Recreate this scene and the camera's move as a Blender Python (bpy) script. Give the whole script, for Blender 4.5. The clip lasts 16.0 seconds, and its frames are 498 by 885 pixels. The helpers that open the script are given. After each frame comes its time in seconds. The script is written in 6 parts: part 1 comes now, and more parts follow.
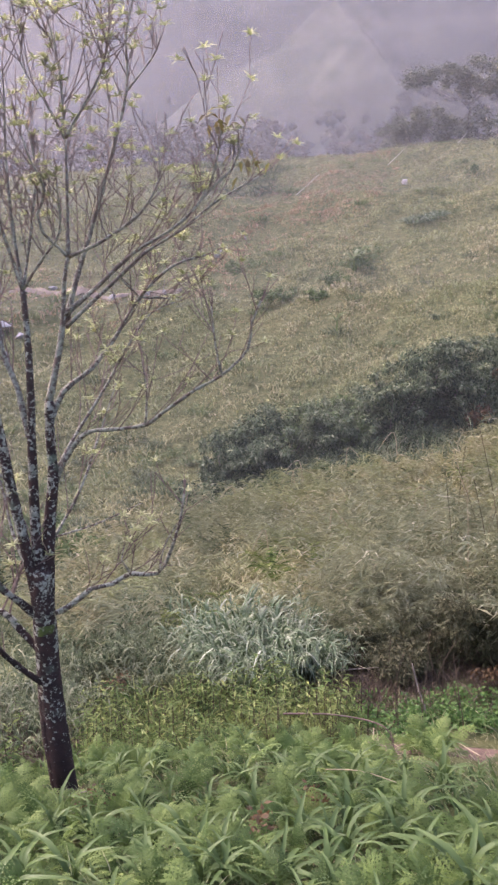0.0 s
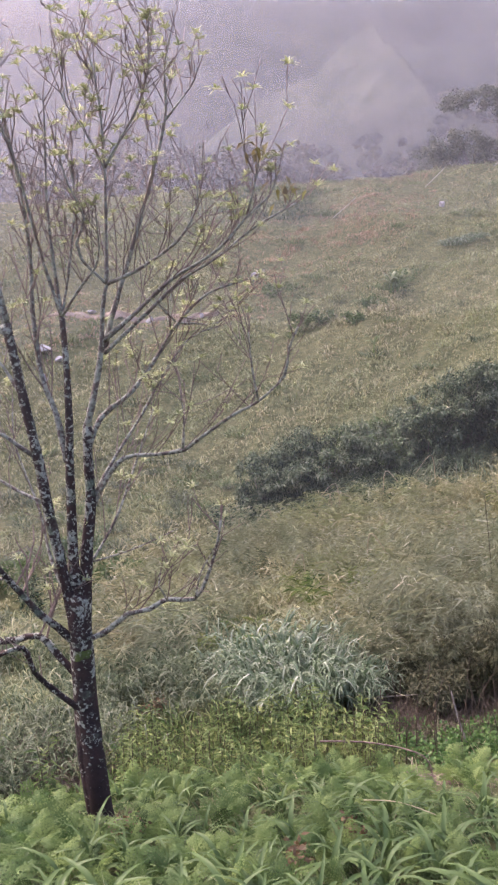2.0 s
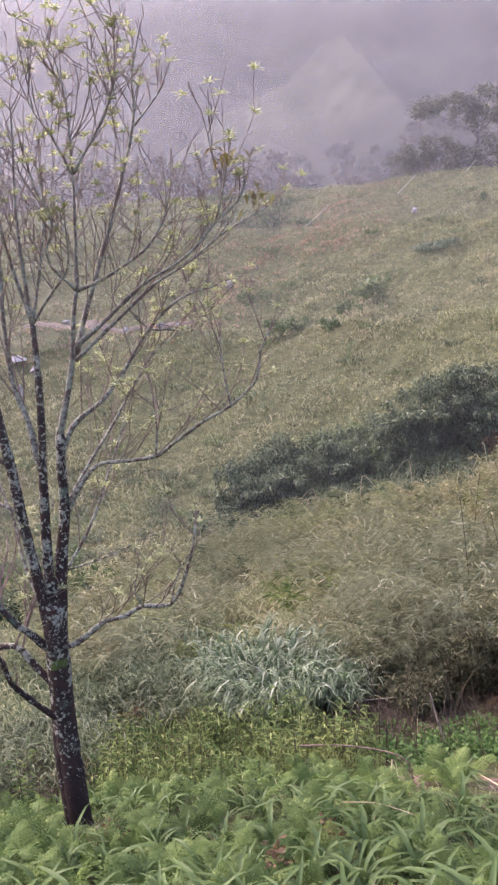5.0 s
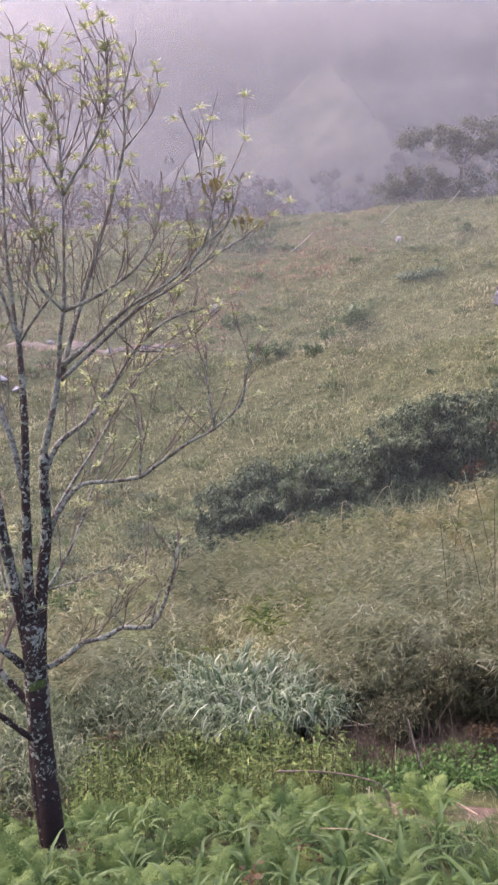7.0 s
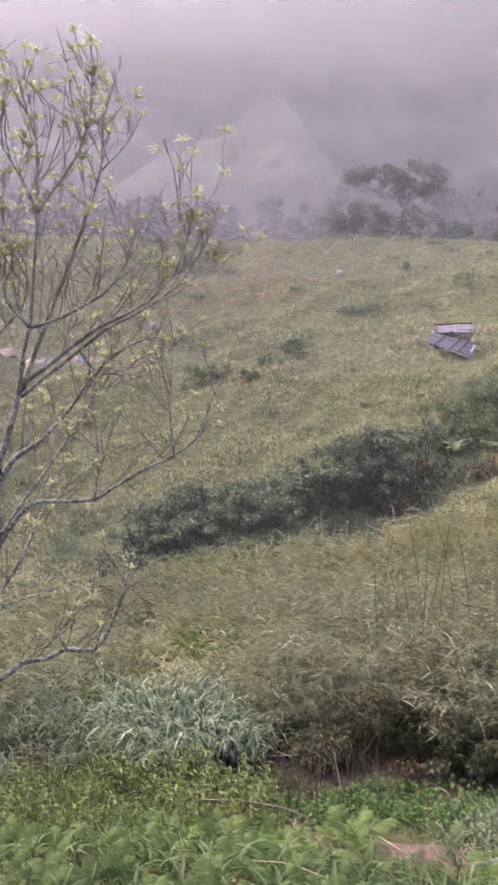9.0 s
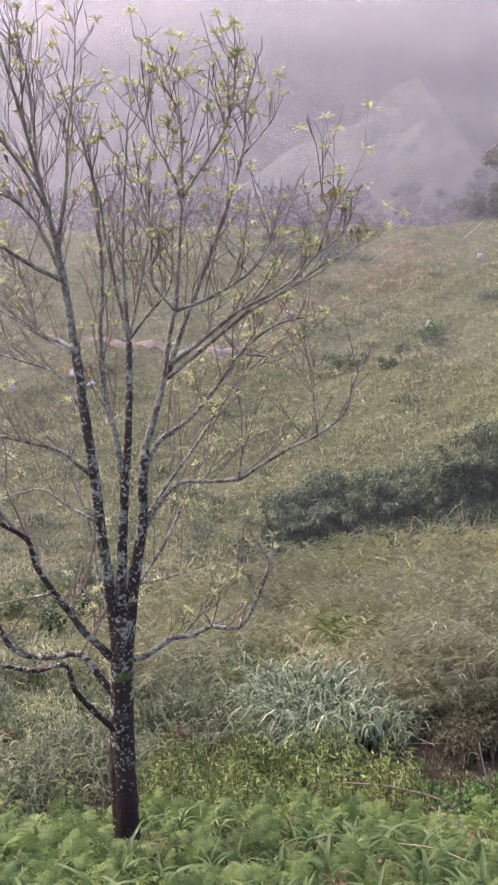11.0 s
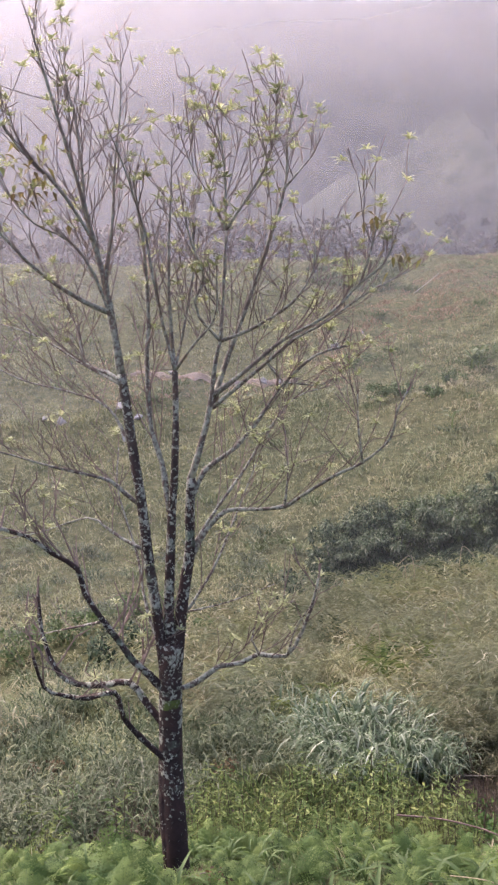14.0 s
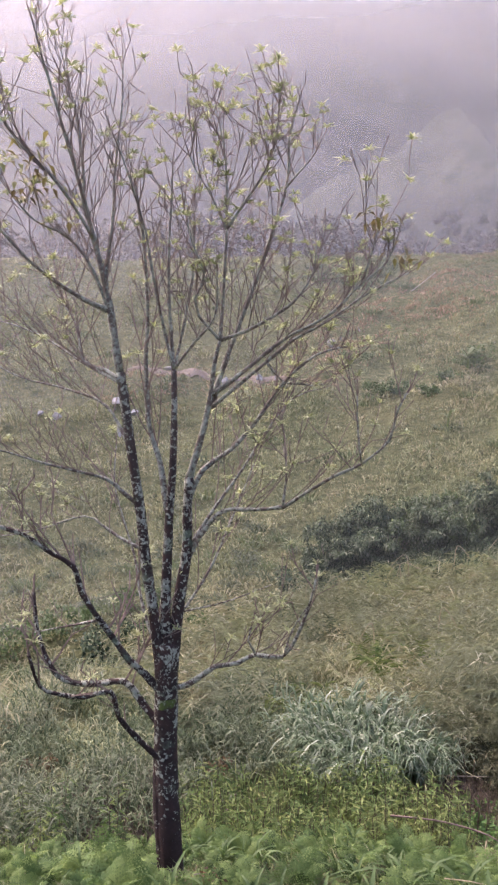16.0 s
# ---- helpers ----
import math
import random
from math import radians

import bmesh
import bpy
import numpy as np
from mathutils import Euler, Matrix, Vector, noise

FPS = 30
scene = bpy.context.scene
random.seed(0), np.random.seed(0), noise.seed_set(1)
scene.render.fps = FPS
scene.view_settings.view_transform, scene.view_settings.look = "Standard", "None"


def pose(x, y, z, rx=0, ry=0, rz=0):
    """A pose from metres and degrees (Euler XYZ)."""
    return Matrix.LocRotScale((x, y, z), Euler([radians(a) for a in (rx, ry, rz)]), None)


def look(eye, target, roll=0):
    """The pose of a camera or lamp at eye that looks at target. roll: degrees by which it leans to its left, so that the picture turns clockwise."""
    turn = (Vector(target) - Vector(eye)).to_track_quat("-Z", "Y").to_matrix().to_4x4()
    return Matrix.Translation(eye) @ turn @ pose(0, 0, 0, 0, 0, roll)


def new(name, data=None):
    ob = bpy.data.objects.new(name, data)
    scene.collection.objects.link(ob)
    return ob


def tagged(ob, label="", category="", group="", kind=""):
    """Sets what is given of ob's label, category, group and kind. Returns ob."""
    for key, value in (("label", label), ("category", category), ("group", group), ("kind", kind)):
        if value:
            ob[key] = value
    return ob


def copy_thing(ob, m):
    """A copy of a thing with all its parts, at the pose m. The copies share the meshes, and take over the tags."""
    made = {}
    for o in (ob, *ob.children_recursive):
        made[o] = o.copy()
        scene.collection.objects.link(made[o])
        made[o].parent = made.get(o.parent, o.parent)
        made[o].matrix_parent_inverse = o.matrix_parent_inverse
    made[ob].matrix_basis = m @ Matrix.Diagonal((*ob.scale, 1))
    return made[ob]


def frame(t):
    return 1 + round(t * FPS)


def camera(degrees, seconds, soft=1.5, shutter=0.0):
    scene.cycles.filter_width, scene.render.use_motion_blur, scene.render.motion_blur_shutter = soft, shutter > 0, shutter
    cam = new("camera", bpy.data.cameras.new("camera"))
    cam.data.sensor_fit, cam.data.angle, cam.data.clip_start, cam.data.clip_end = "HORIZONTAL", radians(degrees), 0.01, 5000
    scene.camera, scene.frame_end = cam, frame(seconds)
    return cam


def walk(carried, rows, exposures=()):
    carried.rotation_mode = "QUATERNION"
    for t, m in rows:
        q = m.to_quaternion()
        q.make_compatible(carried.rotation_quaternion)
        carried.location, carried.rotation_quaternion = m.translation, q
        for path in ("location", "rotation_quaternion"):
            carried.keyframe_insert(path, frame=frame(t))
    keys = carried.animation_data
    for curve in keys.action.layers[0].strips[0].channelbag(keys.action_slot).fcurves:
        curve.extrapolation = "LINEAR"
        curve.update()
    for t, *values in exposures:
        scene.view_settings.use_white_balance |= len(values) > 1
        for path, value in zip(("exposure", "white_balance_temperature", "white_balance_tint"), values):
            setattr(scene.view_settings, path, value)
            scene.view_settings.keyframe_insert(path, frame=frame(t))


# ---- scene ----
LENS = 29.28
cam = camera(LENS, 16.0, soft=2.3, shutter=0.5)
PATH = [
    (0.0, pose(0.150, 0.042, 1.580, 0, 0, -5.86) @ pose(0, 0, 0, 77.63) @ pose(0, 0, 0, 0, 0, -3.00)),
    (0.5, pose(0.140, 0.037, 1.608, 0, 0, -4.78) @ pose(0, 0, 0, 77.58) @ pose(0, 0, 0, 0, 0, -2.28)),
    (1.0, pose(0.137, 0.050, 1.604, 0, 0, -4.63) @ pose(0, 0, 0, 78.35) @ pose(0, 0, 0, 0, 0, -2.32)),
    (1.5, pose(0.156, 0.076, 1.576, 0, 0, -3.17) @ pose(0, 0, 0, 78.01) @ pose(0, 0, 0, 0, 0, -3.22)),
    (2.0, pose(0.151, 0.061, 1.609, 0, 0, -3.69) @ pose(0, 0, 0, 79.07) @ pose(0, 0, 0, 0, 0, -3.38)),
    (2.5, pose(0.149, 0.046, 1.603, 0, 0, -3.89) @ pose(0, 0, 0, 78.89) @ pose(0, 0, 0, 0, 0, -3.50)),
    (3.0, pose(0.158, 0.052, 1.604, 0, 0, -3.76) @ pose(0, 0, 0, 79.19) @ pose(0, 0, 0, 0, 0, -3.48)),
    (5.5, pose(0.195, 0.032, 1.572, 0, 0, -5.76) @ pose(0, 0, 0, 79.54) @ pose(0, 0, 0, 0, 0, -4.41)),
    (6.0, pose(0.189, -0.001, 1.593, 0, 0, -6.48) @ pose(0, 0, 0, 79.67) @ pose(0, 0, 0, 0, 0, -4.45)),
    (6.5, pose(0.168, -0.019, 1.602, 0, 0, -6.17) @ pose(0, 0, 0, 79.91) @ pose(0, 0, 0, 0, 0, -3.26)),
    (7.0, pose(0.165, 0.017, 1.573, 0, 0, -6.28) @ pose(0, 0, 0, 80.84) @ pose(0, 0, 0, 0, 0, -2.84)),
    (7.5, pose(0.095, 0.050, 1.567, 0, 0, -9.25) @ pose(0, 0, 0, 81.89) @ pose(0, 0, 0, 0, 0, -2.63)),
    (8.0, pose(0.048, 0.103, 1.552, 0, 0, -12.47) @ pose(0, 0, 0, 80.27) @ pose(0, 0, 0, 0, 0, -1.70)),
    (8.5, pose(0.009, 0.077, 1.567, 0, 0, -14.03) @ pose(0, 0, 0, 80.94) @ pose(0, 0, 0, 0, 0, 0.82)),
    (9.0, pose(-0.117, -0.005, 1.671, 0, 0, -10.74) @ pose(0, 0, 0, 82.07) @ pose(0, 0, 0, 0, 0, 1.65)),
    (9.5, pose(-0.117, -0.002, 1.606, 0, 0, -8.80) @ pose(0, 0, 0, 82.83) @ pose(0, 0, 0, 0, 0, 1.20)),
    (10.0, pose(-0.160, 0.027, 1.594, 0, 0, -3.31) @ pose(0, 0, 0, 80.86) @ pose(0, 0, 0, 0, 0, 0.96)),
    (12.5, pose(-0.186, -0.057, 1.560, 0, 0, -1.71) @ pose(0, 0, 0, 82.50) @ pose(0, 0, 0, 0, 0, -0.38)),
    (13.0, pose(-0.183, -0.045, 1.577, 0, 0, 0.52) @ pose(0, 0, 0, 82.79) @ pose(0, 0, 0, 0, 0, 0.02)),
    (13.5, pose(-0.159, -0.059, 1.565, 0, 0, -0.40) @ pose(0, 0, 0, 83.36) @ pose(0, 0, 0, 0, 0, -0.36)),
    (14.0, pose(-0.170, -0.076, 1.561, 0, 0, 0.31) @ pose(0, 0, 0, 83.23) @ pose(0, 0, 0, 0, 0, -0.67)),
    (14.5, pose(-0.167, -0.051, 1.567, 0, 0, 0.07) @ pose(0, 0, 0, 82.57) @ pose(0, 0, 0, 0, 0, -0.75)),
    (15.0, pose(-0.186, -0.048, 1.574, 0, 0, -0.51) @ pose(0, 0, 0, 82.12) @ pose(0, 0, 0, 0, 0, -0.52)),
    (15.5, pose(-0.191, -0.048, 1.567, 0, 0, -0.01) @ pose(0, 0, 0, 82.55) @ pose(0, 0, 0, 0, 0, -0.17)),
    (16.0, pose(-0.204, -0.045, 1.592, 0, 0, -0.00) @ pose(0, 0, 0, 83.00) @ pose(0, 0, 0, 0, 0, -0.00)),
]

walk(cam, PATH, [(0.0, 2.54, 6500, 27.5), (7.0, 2.54, 6500, 26), (9.0, 2.52, 6600, 25), (13.2, 2.52, 6650, 23.5), (14.0, 2.43, 6650, 23), (15.0, 2.50, 6650, 23.5), (16.0, 2.41, 6600, 23.5)])

# ---------------------------------------------------------------- light
SUN_EL, SUN_AZ = 42.0, 48.0        # high sun behind thick cloud, ahead to the left
world = bpy.data.worlds.new("overcast_sky")
scene.world = world
world.use_nodes = True
wn, wl = world.node_tree.nodes, world.node_tree.links
sky = wn.new("ShaderNodeTexSky")
sky.sky_type, sky.sun_disc = "NISHITA", False
sky.sun_elevation, sky.sun_rotation = radians(SUN_EL), radians(-SUN_AZ)
sky.air_density, sky.dust_density, sky.ozone_density = 1.0, 6.0, 0.6
wl.new(sky.outputs[0], wn["Background"].inputs[0])
wn["Background"].inputs[1].default_value = 0.12

sun_data = bpy.data.lights.new("sun", "SUN")
sun_data.energy, sun_data.angle, sun_data.color = 1.45, radians(40), (1.0, 0.95, 0.90)
sun = new("sun", sun_data)
sun.matrix_world = look((-math.sin(radians(SUN_AZ)) * 60, math.cos(radians(SUN_AZ)) * 60, 60 * math.tan(radians(SUN_EL))), (0, 0, 0))


# ---------------------------------------------------------------- materials
class Mat:
    """A small wrapper for building node materials."""

    def __init__(self, name, rough=0.8, spec=0.3):
        self.m = bpy.data.materials.new(name)
        self.m.use_nodes = True
        self.n, self.l = self.m.node_tree.nodes, self.m.node_tree.links
        self.b = self.n["Principled BSDF"]
        self.b.inputs["Roughness"].default_value = rough
        self.b.inputs["Specular IOR Level"].default_value = spec

    def add(self, kind, **values):
        node = self.n.new("ShaderNode" + kind)
        for key, v in values.items():
            node.inputs[key].default_value = v
        return node

    def coord(self, which="Object"):
        return self.add("TexCoord").outputs[which]

    def noise(self, scale, detail=4, rough=0.55, vec=None):
        n = self.add("TexNoise", Scale=scale, Detail=detail, Roughness=rough)
        self.l.new(vec if vec is not None else self.coord(), n.inputs["Vector"])
        return n.outputs["Fac"]

    def ramp(self, fac, stops, ease="LINEAR"):
        r = self.add("ValToRGB")
        r.color_ramp.interpolation = ease
        el = r.color_ramp.elements
        while len(el) < len(stops):
            el.new(0.5)
        for e, (p, c) in zip(el, stops):
            e.position = p
            e.color = (*c, 1) if len(c) == 3 else (c[0], c[0], c[0], 1)
        self.l.new(fac, r.inputs[0])
        return r.outputs[0]

    def mix(self, fac, a, b, kind="MIX"):
        m = self.n.new("ShaderNodeMix")
        m.data_type, m.blend_type = "RGBA", kind
        for sock, v in ((m.inputs[0], fac), (m.inputs[6], a), (m.inputs[7], b)):
            if isinstance(v, (int, float)):
                sock.default_value = v
            elif isinstance(v, tuple):
                sock.default_value = (*v, 1)
            else:
                self.l.new(v, sock)
        return m.outputs[2]

    def bump(self, fac, strength=0.5, dist=0.02):
        b = self.add("Bump", Strength=strength, Distance=dist)
        self.l.new(fac, b.inputs["Height"])
        self.l.new(b.outputs[0], self.b.inputs["Normal"])

    def color(self, sock):
        if isinstance(sock, tuple):
            self.b.inputs["Base Color"].default_value = (*sock, 1)
        else:
            self.l.new(sock, self.b.inputs["Base Color"])
        return self

    def island(self):
        return self.add("NewGeometry").outputs["Random Per Island"]

    def each(self):
        return self.add("ObjectInfo").outputs["Random"]

    def leafy(self, sock, share=0.35):
        """Lets light through a thin leaf."""
        t = self.add("BsdfTranslucent")
        self.l.new(sock, t.inputs[0])
        mx = self.add("MixShader", Fac=share)
        self.l.new(self.b.outputs[0], mx.inputs[1])
        self.l.new(t.outputs[0], mx.inputs[2])
        self.l.new(mx.outputs[0], self.n["Material Output"].inputs[0])
        return self


def leaf_material(name, stops, patch=None, patch_scale=0.12, rough=0.6, share=0.3, spec=0.3, by="island", lo=0.42, hi=0.6, streak=0.0, fine=None, fine_scale=1.5):
    """Leaves that differ from blade to blade, from tuft to tuft and from patch to patch."""
    m = Mat(name, rough, spec)
    c = m.ramp(m.island() if by == "island" else m.each(), stops)
    pos = m.add("NewGeometry").outputs["Position"]
    if fine:
        c = m.mix(m.ramp(m.noise(fine_scale, 3, 0.6, pos), [(0.46, (0.0,)), (0.60, (0.75,))]), c, fine)
    if patch:
        if streak:                                      # patches drawn out slantwise over the slope
            turn = m.add("Mapping")
            turn.vector_type = "TEXTURE"
            turn.inputs["Rotation"].default_value = (0, 0, radians(42))
            turn.inputs["Scale"].default_value = (streak, 1, 1)
            m.l.new(pos, turn.inputs["Vector"])
            pos = turn.outputs[0]
        f = m.ramp(m.noise(patch_scale, 5, 0.65, pos), [(lo, (0.0,)), (hi, (0.85,))])
        c = m.mix(f, c, patch)
    m.color(c).leafy(c, share)
    return m.m


def ground_material():
    m = Mat("grassy_soil", 0.95, 0.1)
    pos = m.add("NewGeometry").outputs["Position"]
    a = m.ramp(m.noise(0.1, 6, 0.6, pos), [(0.3, (0.064, 0.075, 0.032)), (0.52, (0.098, 0.10, 0.046)), (0.7, (0.128, 0.108, 0.054))])
    b = m.ramp(m.noise(2.2, 8, 0.75, pos), [(0.36, (0.045, 0.056, 0.026)), (0.5, (0.12, 0.128, 0.06)), (0.64, (0.21, 0.195, 0.10))])
    m.color(m.mix(0.72, a, b))
    m.bump(m.noise(2.6, 8, 0.75, pos), 1.0, 0.35)
    return m.m


def bark_material(name, age_glare_lo, age_glare_hi, crust=0.02, mould=0.4):
    m = Mat(name, 0.85, 0.25)
    o = m.coord()
    old = m.ramp(m.noise(7, 6, 0.7, o), [(0.3, (0.016, 0.010, 0.010)), (0.52, (0.034, 0.020, 0.019)), (0.66, (0.052, 0.026, 0.023)), (0.8, (0.08, 0.058, 0.050))])
    young = m.ramp(m.noise(16, 6, 0.7, o), [(0.3, (0.062, 0.046, 0.04)), (0.7, (0.215, 0.17, 0.15))])
    # pale crust lichen in blotches, denser on the upper limbs
    blotch = m.noise(25, 5, 0.66, o)
    sep = m.add("SeparateXYZ")
    m.l.new(o, sep.inputs[0])
    up = m.add("MapRange")
    for k, v in (("From Min", 0.4), ("From Max", 1.8), ("To Min", -0.085), ("To Max", crust)):
        up.inputs[k].default_value = v
    m.l.new(sep.outputs[2], up.inputs["Value"])
    add = m.n.new("ShaderNodeMath")
    m.l.new(blotch, add.inputs[0])
    m.l.new(up.outputs[0], add.inputs[1])
    wide = m.add("MapRange")
    for k, v in (("From Min", 0.36), ("From Max", 0.66), ("To Min", -0.10), ("To Max", 0.085)):
        wide.inputs[k].default_value = v
    m.l.new(m.noise(5.5, 4, 0.6, o), wide.inputs["Value"])
    add2 = m.n.new("ShaderNodeMath")
    m.l.new(add.outputs[0], add2.inputs[0])
    m.l.new(wide.outputs[0], add2.inputs[1])
    mask = m.ramp(add2.outputs[0], [(0.53, (0.0,)), (0.57, (0.9,))])
    # paler upwards: younger bark, and the sky's glare put into the colour
    age_glare = m.add("MapRange")
    for k, v in (("From Min", age_glare_lo), ("From Max", age_glare_hi), ("To Min", 0.0), ("To Max", 1.0)):
        age_glare.inputs[k].default_value = v
    m.l.new(sep.outputs[2], age_glare.inputs["Value"])
    base = m.mix(age_glare.outputs[0], old, young)
    pale = m.ramp(m.noise(30, 3, 0.5, o), [(0.35, (0.16, 0.165, 0.135)), (0.65, (0.35, 0.345, 0.295))])
    c = m.mix(mask, base, pale)
    green = m.ramp(m.noise(2.6, 4, 0.6, o), [(0.57, (0.0,)), (0.66, (mould,))])
    spots = m.ramp(m.noise(14, 3, 0.5, o), [(0.42, (0.0,)), (0.52, (1.0,))])
    gm = m.n.new("ShaderNodeMath")
    gm.operation = "MULTIPLY"
    m.l.new(green, gm.inputs[0])
    m.l.new(spots, gm.inputs[1])
    c = m.mix(gm.outputs[0], c, (0.17, 0.23, 0.17))
    # a mossy ring at the lower fork
    ring = m.n.new("ShaderNodeMath")
    ring.operation = "COMPARE"
    m.l.new(sep.outputs[2], ring.inputs[0])
    ring.inputs[1].default_value, ring.inputs[2].default_value = 1.74, 0.05
    moss = m.n.new("ShaderNodeMath")
    moss.operation = "MULTIPLY"
    m.l.new(ring.outputs[0], moss.inputs[0])
    m.l.new(m.ramp(m.noise(8, 3, 0.5, o), [(0.44, (0.0,)), (0.54, (0.8,))]), moss.inputs[1])
    c = m.mix(moss.outputs[0], c, (0.075, 0.105, 0.022))
    m.color(c)
    m.bump(m.noise(40, 6, 0.7, o), 0.7, 0.012)
    return m.m


def plain(name, stops, scale=3.0, rough=0.85, spec=0.2, bump=0.4, dist=0.01, where="Object"):
    m = Mat(name, rough, spec)
    v = m.coord(where)
    m.color(m.ramp(m.noise(scale, 6, 0.65, v), stops))
    m.bump(m.noise(scale * 5, 5, 0.7, v), bump, dist)
    return m.m


def mist_material(density, top_gain, lo, hi, r, drift):
    """Thin drifting cloud: mostly clear, thicker upwards and in soft banks."""
    m = Mat("mist", 1.0, 0.0)
    pos = m.add("NewGeometry").outputs["Position"]
    sep = m.add("SeparateXYZ")
    m.l.new(pos, sep.inputs[0])
    rise = m.add("MapRange")
    for k, v in (("From Min", lo), ("From Max", hi), ("To Min", density), ("To Max", density + top_gain)):
        rise.inputs[k].default_value = v
    m.l.new(sep.outputs[2], rise.inputs["Value"])
    bank = m.ramp(m.noise(0.011, 4, 0.55, pos), [(0.3, (1 - drift,)), (0.72, (1 + drift,))])
    # the bank thins out towards the right
    thin = m.add("MapRange")
    for k, v in (("From Min", -0.22 * r), ("From Max", 0.40 * r), ("To Min", 1 + drift * (1.2 if r < 150 else 1.7)), ("To Max", 1 - drift * (1.0 if r < 150 else 1.6))):
        thin.inputs[k].default_value = v
    m.l.new(sep.outputs[0], thin.inputs["Value"])
    both = m.n.new("ShaderNodeMath")
    both.operation = "MULTIPLY"
    m.l.new(thin.outputs[0], both.inputs[0])
    m.l.new(bank, both.inputs[1])
    mul = m.n.new("ShaderNodeMath")
    mul.operation, mul.use_clamp = "MULTIPLY", True
    m.l.new(rise.outputs[0], mul.inputs[0])
    m.l.new(both.outputs[0], mul.inputs[1])
    white, through_, clear = m.add("BsdfDiffuse"), m.add("BsdfTranslucent"), m.add("BsdfTransparent")
    for s in (white, through_):
        s.inputs[0].default_value = (0.755, 0.715, 0.768, 1)
    body = m.add("MixShader", Fac=0.5)
    m.l.new(white.outputs[0], body.inputs[1])
    m.l.new(through_.outputs[0], body.inputs[2])
    mx = m.add("MixShader")
    m.l.new(mul.outputs[0], mx.inputs[0])
    m.l.new(clear.outputs[0], mx.inputs[1])
    m.l.new(body.outputs[0], mx.inputs[2])
    m.l.new(mx.outputs[0], m.n["Material Output"].inputs[0])
    return m.m


GROUND = ground_material()
BARK = bark_material("lichen_bark", 3.6, 7.5)
LIMB_BARK = bark_material("grey_limb_bark", -0.8, 5.5, 0.075, 0.12)
TWIG = plain("grey_twig", [(0.3, (0.085, 0.058, 0.05)), (0.7, (0.215, 0.16, 0.142))], 14)
YOUNG_LEAF = leaf_material("young_leaf", [(0.0, (0.233, 0.26, 0.114)), (0.6, (0.363, 0.381, 0.19)), (1.0, (0.502, 0.502, 0.323))], share=0.45)
OLD_LEAF = leaf_material("withered_leaf", [(0.0, (0.12, 0.09, 0.05)), (0.5, (0.22, 0.17, 0.07)), (1.0, (0.24, 0.24, 0.08))], share=0.3)
HILL_GRASS = leaf_material("hill_grass", [(0.0, (0.244, 0.24, 0.122)), (0.5, (0.312, 0.295, 0.155)), (1.0, (0.406, 0.36, 0.216))], patch=(0.208, 0.23, 0.11), patch_scale=0.30, lo=0.44, hi=0.60, streak=4.0, fine=(0.234, 0.24, 0.118), fine_scale=0.9)
TALL_GRASS = leaf_material("tall_dry_grass", [(0.0, (0.172, 0.184, 0.0901)), (0.5, (0.292, 0.284, 0.156)), (0.88, (0.383, 0.351, 0.214)), (1.0, (0.561, 0.506, 0.387))], patch=(0.212, 0.245, 0.118), patch_scale=0.45, lo=0.44, hi=0.58, rough=0.55, fine=(0.309, 0.265, 0.164), fine_scale=1.3)
SILVER_GRASS = leaf_material("silver_grass", [(0.0, (0.0364, 0.0557, 0.0257)), (0.4, (0.0929, 0.116, 0.059)), (0.75, (0.154, 0.167, 0.102)), (0.95, (0.219, 0.221, 0.155)), (1.0, (0.292, 0.286, 0.219))], rough=0.5, spec=0.3)
FERN = leaf_material("fern_green", [(0.0, (0.065, 0.109, 0.0314)), (0.4, (0.104, 0.159, 0.0454)), (0.8, (0.147, 0.205, 0.0628)), (1.0, (0.191, 0.248, 0.0855))], share=0.45, spec=0.15, by="each", patch=(0.0731, 0.126, 0.0454), patch_scale=1.1, lo=0.48, hi=0.62, fine=(0.17, 0.226, 0.0785), fine_scale=4.0)
SILVER_BRIGHT = leaf_material("bright_silver_grass", [(0.0, (0.055, 0.088, 0.042)), (0.4, (0.125, 0.168, 0.092)), (0.75, (0.20, 0.238, 0.155)), (0.93, (0.27, 0.302, 0.22)), (1.0, (0.35, 0.375, 0.30))], rough=0.45, spec=0.35)
STALK = plain("brown_stalk", [(0.3, (0.04, 0.03, 0.022)), (0.7, (0.12, 0.085, 0.06))], 9)
BROAD = leaf_material("broad_grass_leaf", [(0.0, (0.028, 0.055, 0.016)), (0.5, (0.065, 0.108, 0.033)), (0.85, (0.115, 0.162, 0.056)), (1.0, (0.19, 0.235, 0.105))], rough=0.5, spec=0.25)
WEED = leaf_material("yellow_green_weed", [(0.0, (0.044, 0.0795, 0.0235)), (0.5, (0.114, 0.168, 0.0521)), (0.85, (0.19, 0.239, 0.0797)), (1.0, (0.29, 0.309, 0.122))], fine=(0.176, 0.196, 0.0588), fine_scale=0.9)
BUSH = leaf_material("dark_bush_leaf", [(0.0, (0.010, 0.020, 0.010)), (0.5, (0.042, 0.068, 0.032)), (0.85, (0.115, 0.155, 0.08)), (1.0, (0.22, 0.245, 0.15))], rough=0.6)
FAR_LEAF = leaf_material("far_tree_leaf", [(0.0, (0.06, 0.065, 0.042)), (1.0, (0.15, 0.155, 0.10))])
WOOD_LEAF = leaf_material("misty_wood_leaf", [(0.0, (0.030, 0.022, 0.022)), (1.0, (0.085, 0.070, 0.058))])
